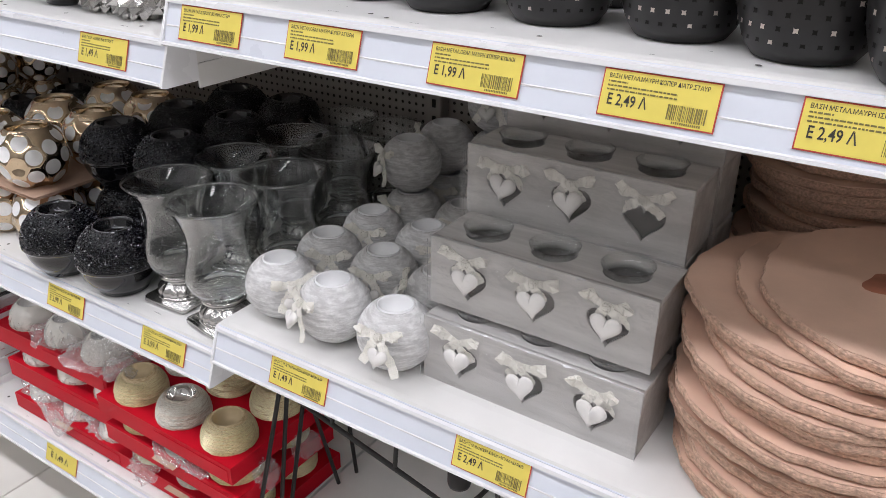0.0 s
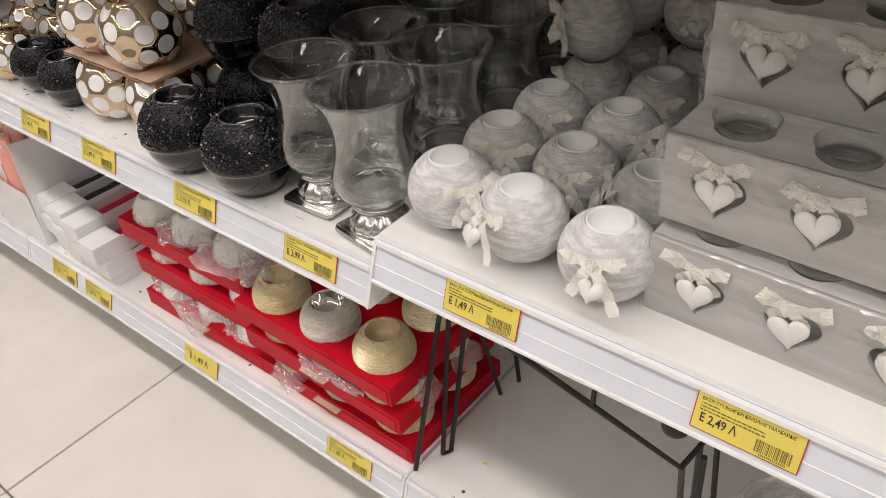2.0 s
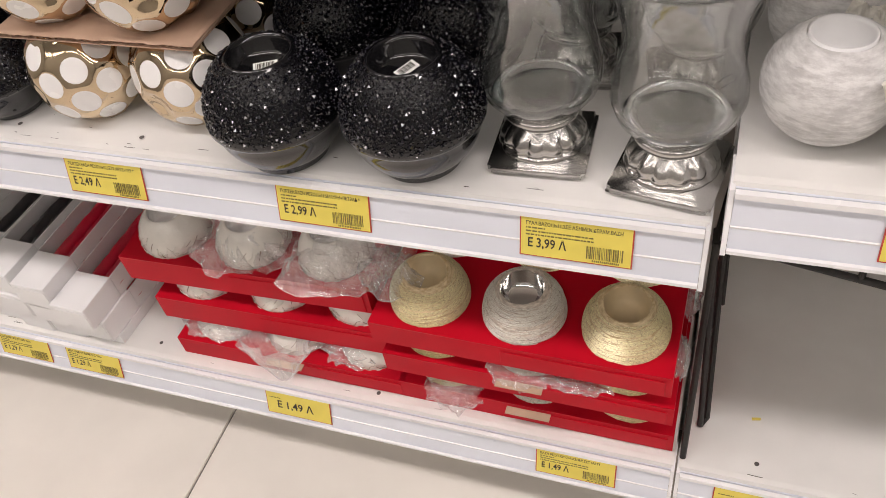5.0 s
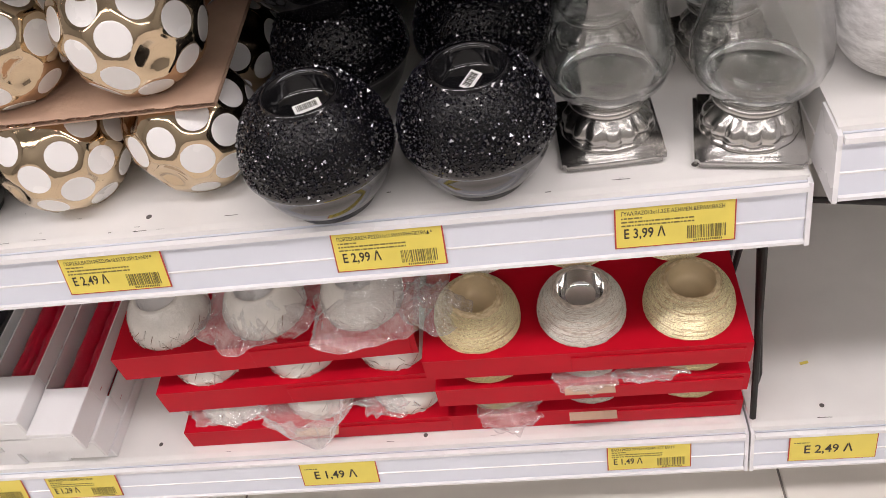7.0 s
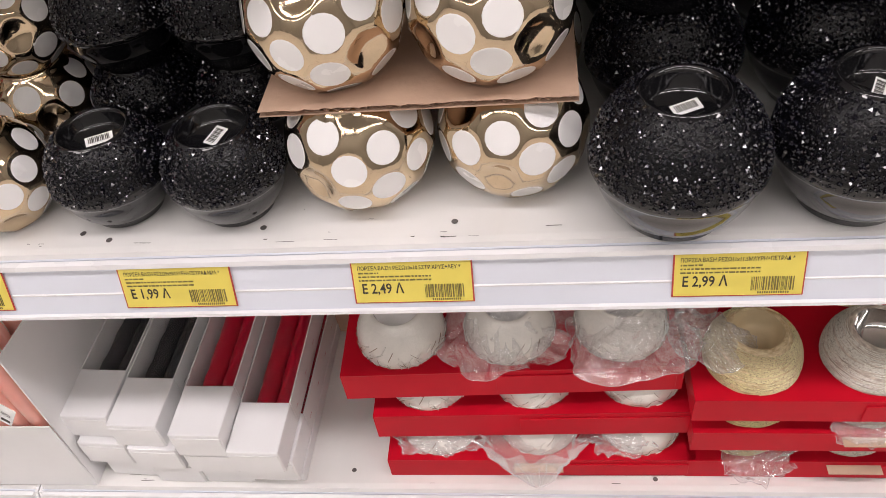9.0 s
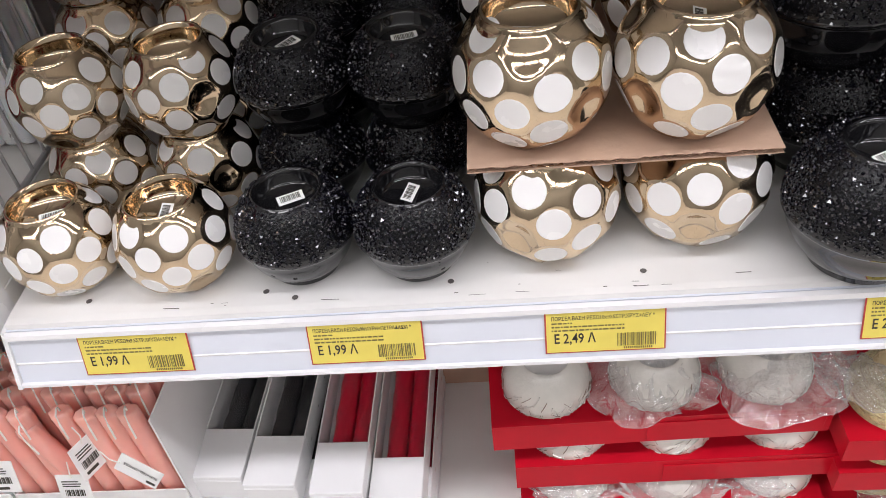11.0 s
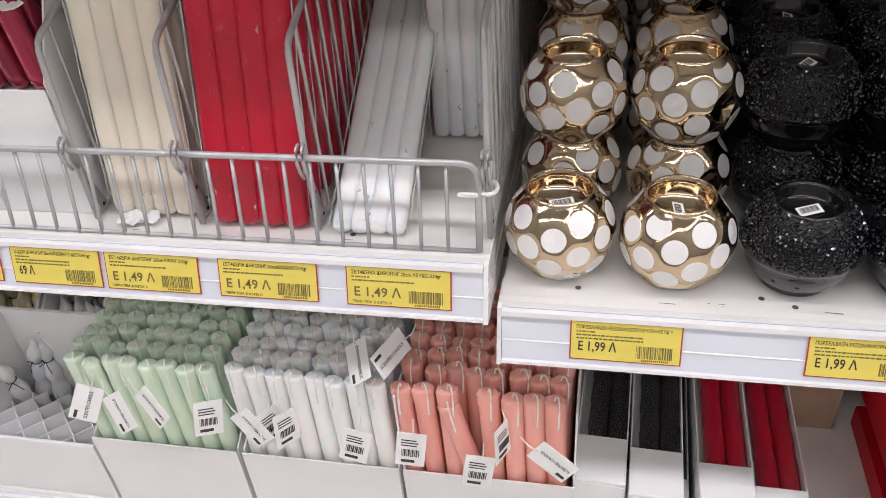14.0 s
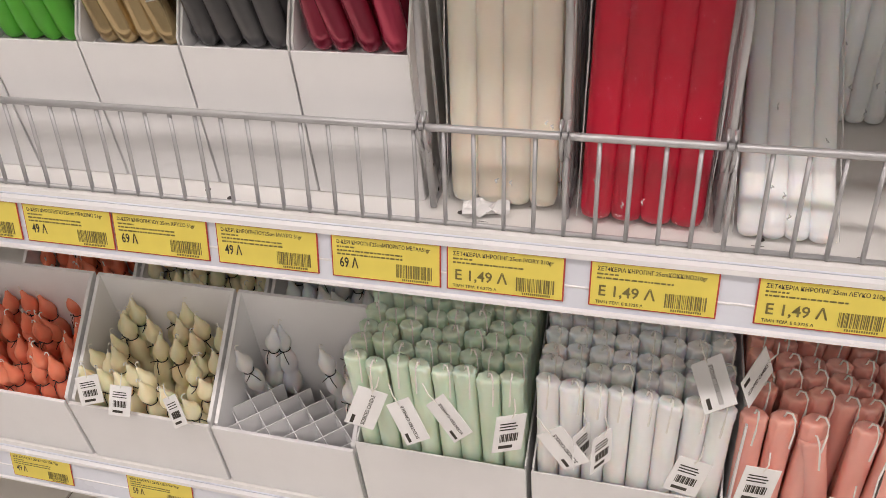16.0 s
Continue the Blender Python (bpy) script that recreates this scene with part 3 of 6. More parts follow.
for row in (
    (0.054, S_B, "ΠΟΡΣΕΛ.ΒΑΣΗ ΡΕΣΩ9x9.5ΣΤΡ.ΧΡΥΣΗ+ΛΕΥΚ *", "E 1,99 Λ"),
    (0.216, S_B, "ΠΟΡΣΕΛ.ΒΑΣΗ ΡΕΣΩ9x9ΜΑΥΡΗ+ΠΕΤΡΑΔΑΚΙΑ *", "E 1,99 Λ"),
    (0.376, S_B, "ΠΟΡΣΕΛ.ΒΑΣΗ ΡΕΣΩ10x10.5ΣΤΡ.ΧΡΥΣ+ΛΕΥ *", "E 2,49 Λ"),
    (0.579, S_B, "ΠΟΡΣΕΛ.ΒΑΣΗ ΡΕΣΩ11x11.5ΜΑΥΡΗ+ΠΕΤΡΑΔ *", "E 2,99 Λ"),
    (0.773, S_B, "ΓΥΑΛ.ΒΑΖΟ13x11.3ΣΕ ΑΣΗΜΕΝ.ΚΕΡΑΜ.ΒΑΣΗ", "E 3,99 Λ"),
    (0.995, S_C, "ΒΑΣΗ ΞΥΛ.ΣΤΡΟΓ8cmΓΚΡΙ-ΚΙΜΩΛ.ΚΡΕΜ.ΚΑΡ", "E 1,49 Λ"),
    (1.229, S_C, "ΒΑΣΗ ΞΥΛ.8x24ΓΚΡΙ ΚΙΜΩΛ+3ΓΥΑΛ+ΚΑΡΔΙΕ", "E 2,49 Λ"),
    (-0.644, S_A, "D-ΚΕΡΙ ΚΗΡΟΠΗΓΙΟΥ25cm ΠΡΑΣΙΝΟ 51gr", "49 Λ"),
    (-0.7275, S_A, "D-ΚΕΡΙ ΚΗΡΟΠΗΓΙΟΥ25cm 51gr", "49 Λ"),
    (-0.564, S_A, "D-ΚΕΡΙ ΚΗΡΟΠΗΓΙΟΥ 25cm ΧΡΥΣΟ 51gr", "69 Λ"),
    (-0.478, S_A, "D-ΚΕΡΙ ΚΗΡΟΠΗΓΙΟΥ25cm ΜΑΥΡΟ 51gr", "49 Λ"),
    (-0.389, S_A, "D-ΚΕΡΙ ΚΗΡΟΠΗΓ25cmΜΠΟΡΝΤΟ ΜΕΤΑΛ51gr", "69 Λ"),
    (-0.306, S_A, "ΣΕΤ4ΚΕΡΙΑ ΚΗΡΟΠΗΓ.25cm IVORY 210gr", "E 1,49 Λ", 2, "ΤΙΜΗ ΤΕΜ. E 0.3725 Λ"),
    (-0.211, S_A, "ΣΕΤ4ΚΕΡΙΑ ΚΗΡΟΠΗΓ.25cmΚΟΚΚΙΝΟ210gr", "E 1,49 Λ", 2, "ΤΙΜΗ ΤΕΜ. E 0.3725 Λ"),
    (-0.110, S_A, "ΣΕΤ4ΚΕΡΙΑ ΚΗΡΟΠΗΓ.25cm ΛΕΥΚΟ 210gr", "E 1,49 Λ", 2, "ΤΙΜΗ ΤΕΜ. E 0.3725 Λ"),
    (0.922, S_UC, "ΒΑΣΗ ΜΕΤΑΛ.ΣΤΡΟΓΓ.ΑΣΗΜΙ ΑΣΤΕΡΙ", "E 1,99 Λ"),
    (1.055, S_UC, "ΒΑΣΗ ΜΕΤΑΛ.ΟΒΑΛ ΜΑΥΡΗ ΚΟΠΕΡ ΑΣΤΕΡΙΑ", "E 1,99 Λ"),
    (1.201, S_UC, "ΒΑΣΗ ΜΕΤΑΛ.ΟΒΑΛ ΜΑΥΡΗ ΚΟΠΕΡ ΚΥΚΛΟΙ", "E 1,99 Λ"),
    (1.340, S_UC, "ΒΑΣΗ ΜΕΤΑΛ.ΜΑΥΡΗ ΚΟΠΕΡ ΔΙΑΤΡ.ΣΤΑΥΡ", "E 2,49 Λ"),
    (1.466, S_UC, "ΒΑΣΗ ΜΕΤΑΛ.ΜΑΥΡΗ ΙΣΙΑ ΔΙΑΤΡ.ΣΤΑΥΡ", "E 2,49 Λ"),
    (0.756, S_UB, "ΚΗΡ.ΓΥΑΛ. ΑΣΗΜΙ 8x8 ΣΤΡΟΓΓ", "E 1,49 Λ"),
    (0.463, S_BASE, "", "E 1,49 Λ", 1),
    (0.768, S_BASE, "ΒΑΣΗ ΡΕΣΩ ΧΡΥΣΗ-ΑΣΗΜΙ ΣΕΤ ΜΑΤΤ", "E 1,49 Λ"),
    (0.188, S_BASE, "ΚΕΡΙ ΑΡΩΜΑΤ.ΒΕΝΕΤΙΑΣ 25cm", "E 1,29 Λ"),
    (0.083, S_BASE, "ΚΕΡΙ ΒΕΝΕΤΙΑΣ ΜΑΥΡΟ 25cm", "E 1,29 Λ"),
    (0.936, S_BASE, "", "E 2,49 Λ", 1),
    (-0.838, S_BASE, "ΚΕΡΙ ΚΑΜΠΟΥΣ 2ΚΥΚΛ.ΠΟΡΤΟΚ 70gr", "49 Λ"),
    (-0.689, S_BASE, "ΚΕΡΙ ΚΑΜΠΟΥΣ 2ΚΥΚΛ.ΙΒΟΥΑΡ 70gr", "59 Λ"),
    (-0.545, S_BASE, "ΚΕΡΙ ΚΑΜΠΟΥΣ 2ΚΥΚΛ.ΛΕΥΚΟ 70gr", "59 Λ"),
):
    price_label(*row)


# ---- ball holders on the middle bay ----
def facets(seed, n=42):
    """Round facets spread evenly over the ball below its mouth: direction, half angle, white or gilded."""
    rng = random.Random(seed)
    pts = []
    for i in range(n):
        z = 1 - 2 * (i + 0.5) / n
        a = i * 2.39996 + seed
        pts.append(Vector((math.sqrt(1 - z * z) * math.cos(a) + rng.uniform(-0.1, 0.1), math.sqrt(1 - z * z) * math.sin(a) + rng.uniform(-0.1, 0.1), z)).normalized())
    for _ in range(30):
        moved = []
        for p in pts:
            push = Vector((0, 0, 0))
            for q in pts:
                d = (p - q).length
                if 0 < d < 1.2:
                    push += (p - q) / d ** 5
            moved.append((p + push * 0.0012).normalized())
        pts = moved
    return [(p, 0.292 * rng.uniform(0.94, 1.05), (i * 5 + seed) % 14 not in (2, 6)) for i, p in enumerate(pts) if -0.95 < p.z < 0.74]


def sticker(parent, r, z, turn):
    s = part("sticker", box(-0.009, 0.009, -0.004, 0.004, 0, 0.0003), M_PAPER, parent, "white barcode sticker", m=pose(0.03 * r, 0.02 * r, z + 0.0022, 14, 0, turn))
    bm = bmesh.new()
    for i in range(13):
        box(-0.007 + 0.0011 * i, -0.0065 + 0.0011 * i + 0.0002 * (i % 3), -0.002, 0.003, 0.0003, 0.0004, bm=bm)
    part("barcode", bm, M_INK, s)["kind"] = "stuff"


def gold_ball(r, seed, group, label):
    """Squat gilded porcelain ball with flat facets, white glazed spots and a wide mouth."""
    top, bot, zc = 0.80, -0.86, 0.86 * r
    fs = facets(seed)
    bm = bmesh.new()
    bmesh.ops.create_icosphere(bm, subdivisions=5, radius=1.0)
    dead = [v for v in bm.verts if v.co.z > top]
    bmesh.ops.delete(bm, geom=dead, context="VERTS")
    for v in bm.verts:
        d = v.co.normalized()
        k = 1.0
        for c, a, white in fs:
            q = d.dot(c)
            if q > 0.5:
                k = min(k, math.cos(a * 1.02) / q - (0.012 if white else 0.085) * max(0.0, 1 - (math.acos(min(1.0, q)) / a) ** 2))
        k = max(k, 0.84)
        v.co = d * k * r
        v.co.z = max(v.co.z, bot * r) + zc
    ob = thing("gold_ball_holder", label, "candle holder", group)
    part("body", bm, M_GOLD, ob, smooth=True)
    m = math.sqrt(1 - top * top) * r
    zt = top * r + zc
    part("mouth", lathe([(m * 1.15, zt - 0.15 * r), (m * 1.11, zt - 0.08 * r), (m * 1.06, zt - 0.035 * r), (m * 1.02, zt - 0.010 * r), (m * 1.0, zt + 0.0005), (m * 0.97, zt + 0.0022), (m * 0.92, zt + 0.0015), (m * 0.90, zt - 0.004), (m * 0.87, zt - 0.010), (m * 0.78, zt - 0.014), (0, zt - 0.0155)], 40), M_GOLD, ob, "gilded mouth", smooth=True)
    for c, a, white in fs:
        if not white:
            continue
        bm = bmesh.new()
        q = Vector((0, 0, 1)).rotation_difference(c).to_matrix().to_4x4()
        h, w = math.cos(a * 1.02) * r - 0.0001, math.sin(a) * r * 0.84
        rim, mid = [], []
        for i in range(18):
            t = 2 * math.pi * i / 18
            rim.append(bm.verts.new(Matrix.Translation((0, 0, zc)) @ q @ Vector((w * math.cos(t), w * math.sin(t), h - 0.0006))))
            mid.append(bm.verts.new(Matrix.Translation((0, 0, zc)) @ q @ Vector((w * 0.9 * math.cos(t), w * 0.9 * math.sin(t), h + 0.0002))))
        for i in range(18):
            bm.faces.new((rim[i], rim[(i + 1) % 18], mid[(i + 1) % 18], mid[i]))
        bm.faces.new(mid)
        part("spot", bm, M_DOT, ob, "white glazed spot")
    sticker(ob, r, zt - 0.0155, 20)
    return ob


def black_ball(r, seed, group, label, mouth=0.5):
    """Squat glossy black ball, its upper half crusted with crystals."""
    rng = random.Random(seed)
    zc = 0.84 * r
    top = math.degrees(math.acos(mouth / 0.975))
    ob = thing("black_ball_holder", label, "candle holder", group)
    prof = [(0, zc - 0.84 * r), (0.52 * r, zc - 0.84 * r), (0.60 * r, zc - 0.80 * r)]
    prof += [(0.95 * r * math.cos(radians(e)), zc + 0.95 * r * math.sin(radians(e))) for e in range(-50, -7, 6)]
    prof += [(0.975 * r, zc - 0.07 * r), (1.0 * r, zc - 0.05 * r), (0.99 * r, zc)]
    prof += [(0.975 * r * math.cos(radians(e)), zc + 0.975 * r * math.sin(radians(e))) for e in range(6, int(top), 6)]
    zt = zc + 0.975 * r * math.sin(radians(top))
    prof += [(r * (mouth + 0.01), zt - 0.005 * r), (r * mouth, zt + 0.012 * r), (r * (mouth - 0.035), zt + 0.010 * r), (r * (mouth - 0.07), zt - 0.05 * r), (r * (mouth - 0.09), zt - 0.22 * r), (r * (mouth - 0.15), zt - 0.27 * r), (0, zt - 0.28 * r)]
    part("body", lathe(prof, 56), M_BLACK, ob, smooth=True)
    part("crust", lathe([(0.982 * r * math.cos(radians(e)), zc + 0.982 * r * math.sin(radians(e))) for e in [-1 + (top - 2) * q / 14 for q in range(15)]], 56), M_CRUST, ob, "rough dark ground under the crystals", smooth=True)
    bm = bmesh.new()
    n = int(2900 * (r / 0.05) ** 2)
    for i in range(n):
        s = rng.uniform(math.sin(radians(-2)), math.sin(radians(top - 2)))
        a = rng.uniform(0, 2 * math.pi)
        cz = math.sqrt(1 - s * s)
        p = Vector((0.985 * r * cz * math.cos(a), 0.985 * r * cz * math.sin(a), zc + 0.985 * r * s))
        k = rng.uniform(0.0006, 0.0012) if rng.random() < 0.82 else rng.uniform(0.0013, 0.0020)
        turn = Euler((rng.uniform(0, 6), rng.uniform(0, 6), rng.uniform(0, 6))).to_matrix()
        vs = [bm.verts.new(p + turn @ (Vector(d) * k)) for d in ((1, 0, 0), (-1, 0, 0), (0, 1, 0), (0, -1, 0), (0, 0, 1), (0, 0, -1))]
        for f in ((0, 2, 4), (2, 1, 4), (1, 3, 4), (3, 0, 4), (2, 0, 5), (1, 2, 5), (3, 1, 5), (0, 3, 5)):
            bm.faces.new([vs[j] for j in f])
    part("crystal_crust", bm, M_STONE, ob, "crust of tiny black crystals")["kind"] = "stuff"
    sticker(ob, r, zt - 0.277 * r, 25)
    return ob


def stand(proto, places):
    """Put the prototype at the first place and copies of it at the others: x, y, z, turn."""
    for i, (x, y, z, turn) in enumerate(places):
        if i == 0:
            proto.matrix_basis = pose(x, y, z, 0, 0, turn)
        else:
            copy_thing(proto, pose(x, y, z, 0, 0, turn))


R_S, R_G, R_K = 0.0415, 0.0495, 0.053
H_S, H_G = 1.66 * R_S, 1.66 * R_G
stand(gold_ball(R_S, 5, "small gold ball holders", "small gold porcelain ball holder with white spots"),
      [(0.042, 0.051, S_B, 0), (0.126, 0.047, S_B, 75), (0.046, 0.134, S_B, 130), (0.130, 0.134, S_B, 200), (0.046, 0.132, S_B + H_S, 40), (0.130, 0.134, S_B + H_S, 290),
       (0.046, 0.218, S_B, 310), (0.130, 0.218, S_B, 20), (0.048, 0.218, S_B + H_S, 90), (0.131, 0.220, S_B + H_S, 160), (0.048, 0.218, S_B + 2 * H_S, 10), (0.130, 0.22, S_B + 2 * H_S, 60),
       (0.046, 0.304, S_B, 310), (0.130, 0.304, S_B, 20), (0.048, 0.303, S_B + H_S, 90), (0.131, 0.304, S_B + H_S, 160), (0.05, 0.303, S_B + 2 * H_S, 210), (0.13, 0.304, S_B + 2 * H_S, 260)])
HB = (0.84 + 0.98 * math.sqrt(1 - (0.57 / 0.975) ** 2)) * R_S
stand(black_ball(R_S, 11, "small black ball holders", "small black porcelain ball holder with crystals", 0.57),
      [(0.211, 0.050, S_B, 0), (0.293, 0.047, S_B, 50), (0.211, 0.136, S_B, 90), (0.293, 0.132, S_B, 140), (0.211, 0.136, S_B + HB, 30), (0.292, 0.132, S_B + HB, 350),
       (0.211, 0.222, S_B, 10), (0.293, 0.220, S_B, 110), (0.211, 0.222, S_B + HB, 60), (0.293, 0.22, S_B + HB, 200), (0.211, 0.308, S_B, 10), (0.293, 0.306, S_B, 110), (0.211, 0.308, S_B + HB, 60), (0.293, 0.306, S_B + HB, 200)])
CARD = S_B + H_G + 0.0005
stand(gold_ball(R_G, 8, "large gold ball holders", "large gold porcelain ball holder with white spots"),
      [(0.383, 0.062, S_B, 0), (0.483, 0.070, S_B, 100), (0.376, 0.072, CARD + 0.0048, 150), (0.474, 0.070, CARD + 0.0048, 60), (0.383, 0.165, S_B, 220), (0.483, 0.172, S_B, 300),
       (0.378, 0.174, CARD + 0.0048, 350), (0.477, 0.172, CARD + 0.0048, 190), (0.384, 0.268, S_B, 20), (0.484, 0.274, S_B, 70), (0.380, 0.276, CARD + 0.0048, 110), (0.479, 0.274, CARD + 0.0048, 240)])
HK = (0.84 + 0.98 * math.sqrt(1 - (0.48 / 0.975) ** 2)) * R_K
stand(black_ball(R_K, 17, "large black ball holders", "large black porcelain ball holder with crystals", 0.48),
      [(0.581, 0.028, S_B, 0), (0.688, 0.036, S_B, 40), (0.585, 0.139, S_B, 80), (0.694, 0.146, S_B, 120), (0.578, 0.137, S_B + HK, 160), (0.687, 0.142, S_B + HK, 200),
       (0.585, 0.250, S_B, 240), (0.694, 0.256, S_B, 280), (0.58, 0.249, S_B + HK, 320), (0.689, 0.253, S_B + HK, 15), (0.585, 0.36, S_B, 240), (0.694, 0.366, S_B, 280), (0.58, 0.359, S_B + HK, 320), (0.689, 0.363, S_B + HK, 15)])


def carton_sheet():
    ob = thing("carton_sheet", "torn brown corrugated sheet between gold balls", "cardboard", m=pose(0, 0, CARD))
    bm = bmesh.new()
    rng = random.Random(3)
    n = 46
    top, bot = [], []
    for i in range(n + 1):
        x = 0.333 + 0.190 * i / n
        y = 0.031 + rng.uniform(-0.0008, 0.0012)
        top.append((bm.verts.new((x, y, 0.0044)), bm.verts.new((x, 0.335, 0.0044))))
        bot.append((bm.verts.new((x, y + 0.0006, 0.0038)), bm.verts.new((x, 0.335, 0.0038))))
    for a, b in ((top, bot),):
        for i in range(n):
            bm.faces.new((a[i][0], a[i + 1][0], a[i + 1][1], a[i][1]))
            bm.faces.new((b[i][0], b[i][1], b[i + 1][1], b[i + 1][0]))
            bm.faces.new((a[i][0], b[i][0], b[i + 1][0], a[i + 1][0]))
    part("top_liner", bm, M_CARTON, ob)
    part("bottom_liner", box(0.333, 0.523, 0.032, 0.335, 0.0, 0.0006), M_CARTON, ob)
    bm = bmesh.new()
    pts = [(0.333 + 0.190 * i / 120, 0.0022 + 0.0014 * math.sin(i * 1.6)) for i in range(121)]
    rows = [(bm.verts.new((x, 0.033, z)), bm.verts.new((x, 0.33, z)), bm.verts.new((x, 0.33, z + 0.0004)), bm.verts.new((x, 0.033, z + 0.0004))) for x, z in pts]
    for a, b in zip(rows, rows[1:]):
        for k in range(4):
            bm.faces.new((a[k], a[(k + 1) % 4], b[(k + 1) % 4], b[k]))
    part("corrugated_core", bm, M_CARTON, ob, "wavy corrugated core")


carton_sheet()


def glass_vase(wall):
    """Thistle-shaped clear glass on a fluted silver foot with a square plinth."""
    ob = thing("glass_vase", "clear glass vase on silver ceramic foot", "vase", "glass vases")
    out = [(0.021, 0.040), (0.031, 0.046), (0.039, 0.056), (0.0425, 0.068), (0.0415, 0.080), (0.038, 0.093), (0.0355, 0.106), (0.0360, 0.119), (0.0390, 0.132), (0.0445, 0.146), (0.0505, 0.158), (0.0525, 0.1615)]
    inn = [(0.0518, 0.1622), (0.0492, 0.158), (0.0432, 0.146), (0.0377, 0.132), (0.0347, 0.119), (0.0342, 0.106), (0.0367, 0.093), (0.0401, 0.080), (0.0409, 0.069), (0.0370, 0.058), (0.030, 0.054), (0.0, 0.0525)]
    part("bowl", lathe([(0, 0.040)] + out + inn, 56), wall, ob, "clear flared glass bowl", smooth=True).visible_shadow = False
    part("rim", tube([(0.0522 * math.cos(2 * math.pi * k / 48), 0.0522 * math.sin(2 * math.pi * k / 48), 0.1618) for k in range(48)], 0.0011, 8, closed=True), M_GLASS, ob, "rounded glass rim", smooth=True)
    part("base_disc", lathe([(0, 0.0408), (0.020, 0.0412), (0.0300, 0.0470), (0.0345, 0.0535), (0.0325, 0.0560), (0.028, 0.0545), (0.026, 0.0565), (0, 0.0555)], 48), M_GLASS, ob, "thick glass base", smooth=True)
    flute = lambda a, z: 1 + (0.11 * abs(math.sin(7 * a)) - 0.05) * max(0.0, 1 - abs(z - 0.0205) / 0.011)
    part("foot", lathe([(0, 0.0105), (0.0315, 0.0105), (0.0322, 0.0122), (0.0305, 0.0142), (0.0290, 0.0150), (0.0298, 0.0180), (0.0290, 0.0215), (0.0262, 0.0260), (0.0215, 0.0300), (0.0198, 0.0320), (0.0225, 0.0335), (0.0262, 0.0355), (0.0270, 0.0385), (0.0255, 0.041), (0.020, 0.0418), (0, 0.0399)], 112, wobble=flute), M_SILVER, ob, "fluted silver foot", smooth=True)
    part("plinth", box(-0.035, 0.035, -0.035, 0.035, 0, 0.011, 0.003, seg=3), M_SILVER, ob, "square silver plinth", smooth=True)
    return ob


stand(glass_vase(M_THIN), [(0.776, 0.060, S_B, 2), (0.868, 0.046, S_B, -9)])
stand(glass_vase(M_THIN), [(0.780, 0.165, S_B, 5), (0.872, 0.156, S_B, 12), (0.781, 0.272, S_B, 0), (0.871, 0.266, S_B, 5), (0.781, 0.38, S_B, 0), (0.868, 0.375, S_B, 5)])


# ---- wooden holders on the next bay ----
def lace_bow(parent, seed, size=1.0, heart=0.022, drop=0.018, m=None, lean=0.0, tail=1.0):
    """A tied lace ribbon with two loops and two tails, and a hanging heart, facing -y."""
    rng = random.Random(seed)
    s = size
    bm = bmesh.new()
    for sx in (-1, 1):
        L, up = s * rng.uniform(0.018, 0.024), s * rng.uniform(0.002, 0.009)
        half = 15
        loop = []
        for k in range(half + 1):
            u = math.pi * k / half
            loop.append((sx * L * math.sin(u) ** 0.8, -0.0055 * math.sin(u) * (1 if u < 1.57 else 0.35) - 0.0012 * math.sin(k * 2.1), up * math.sin(u) + 0.0012 * math.sin(k * 1.7 + seed)))
        ribbon(loop, [s * (0.004 + 0.0052 * math.sin(math.pi * k / half) + 0.0016 * (k % 2)) for k in range(half + 1)], (0, -1, 0.15), 0.0009, bm)
        tx, tz = sx * s * rng.uniform(0.008, 0.022), -s * tail * rng.uniform(0.024, 0.034)
        pts = [(tx * k / 8, -0.0012 - 0.003 * math.sin(k * 0.7), tz * (k / 8) ** 1.2) for k in range(9)]
        ribbon(pts, 0.0085 * s, (0, -1, 0), 0.0009, bm, scallop=0.12)
    bow = part("lace_bow", bm, M_LACE, parent, "cream crocheted lace bow", smooth=False, m=m)
    part("knot", box(-0.0035 * s, 0.0035 * s, -0.0065, 0.0005, -0.0035 * s, 0.0035 * s, 0.0014), M_LACE, bow)
    if heart:
        part("heart", puffy_heart(heart, 0.008), M_HEART, bow, "small white cushion heart", smooth=True, m=pose(lean, -0.005, -drop, 0, rng.uniform(-12, 12), 0))
    return bow


def wood_ball(seed):
    r = 0.0405
    zc = 0.95 * r
    ob = thing("wood_ball_holder", "whitewashed wooden ball holder with lace bow", "candle holder", "whitewashed ball holders")
    prof = [(0, 0), (0.013, 0)] + [(r * math.cos(radians(e)), zc + 0.95 * r * math.sin(radians(e))) for e in range(-66, 58, 6)]
    zt = zc + 0.95 * r * math.sin(radians(58))
    prof += [(0.0205, zt + 0.0006), (0.0195, zt), (0.0192, zt - 0.019), (0, zt - 0.0195)]
    part("body", lathe(prof, 48), M_WASH, ob, smooth=True)
    part("cup", lathe([(0.0188, zt - 0.017), (0.0188, zt + 0.0012), (0.0178, zt + 0.0016), (0.0168, zt - 0.001), (0.0160, zt - 0.016), (0, zt - 0.0162)], 40), M_CUP, ob, "white tealight cup", smooth=True)
    lace_bow(ob, seed, 1.12, 0.0225, 0.021, m=pose(0.002, -r * 0.93, zc + 0.016, -22, 0, 0), lean=-0.004 if seed % 2 else 0.003)
    return ob


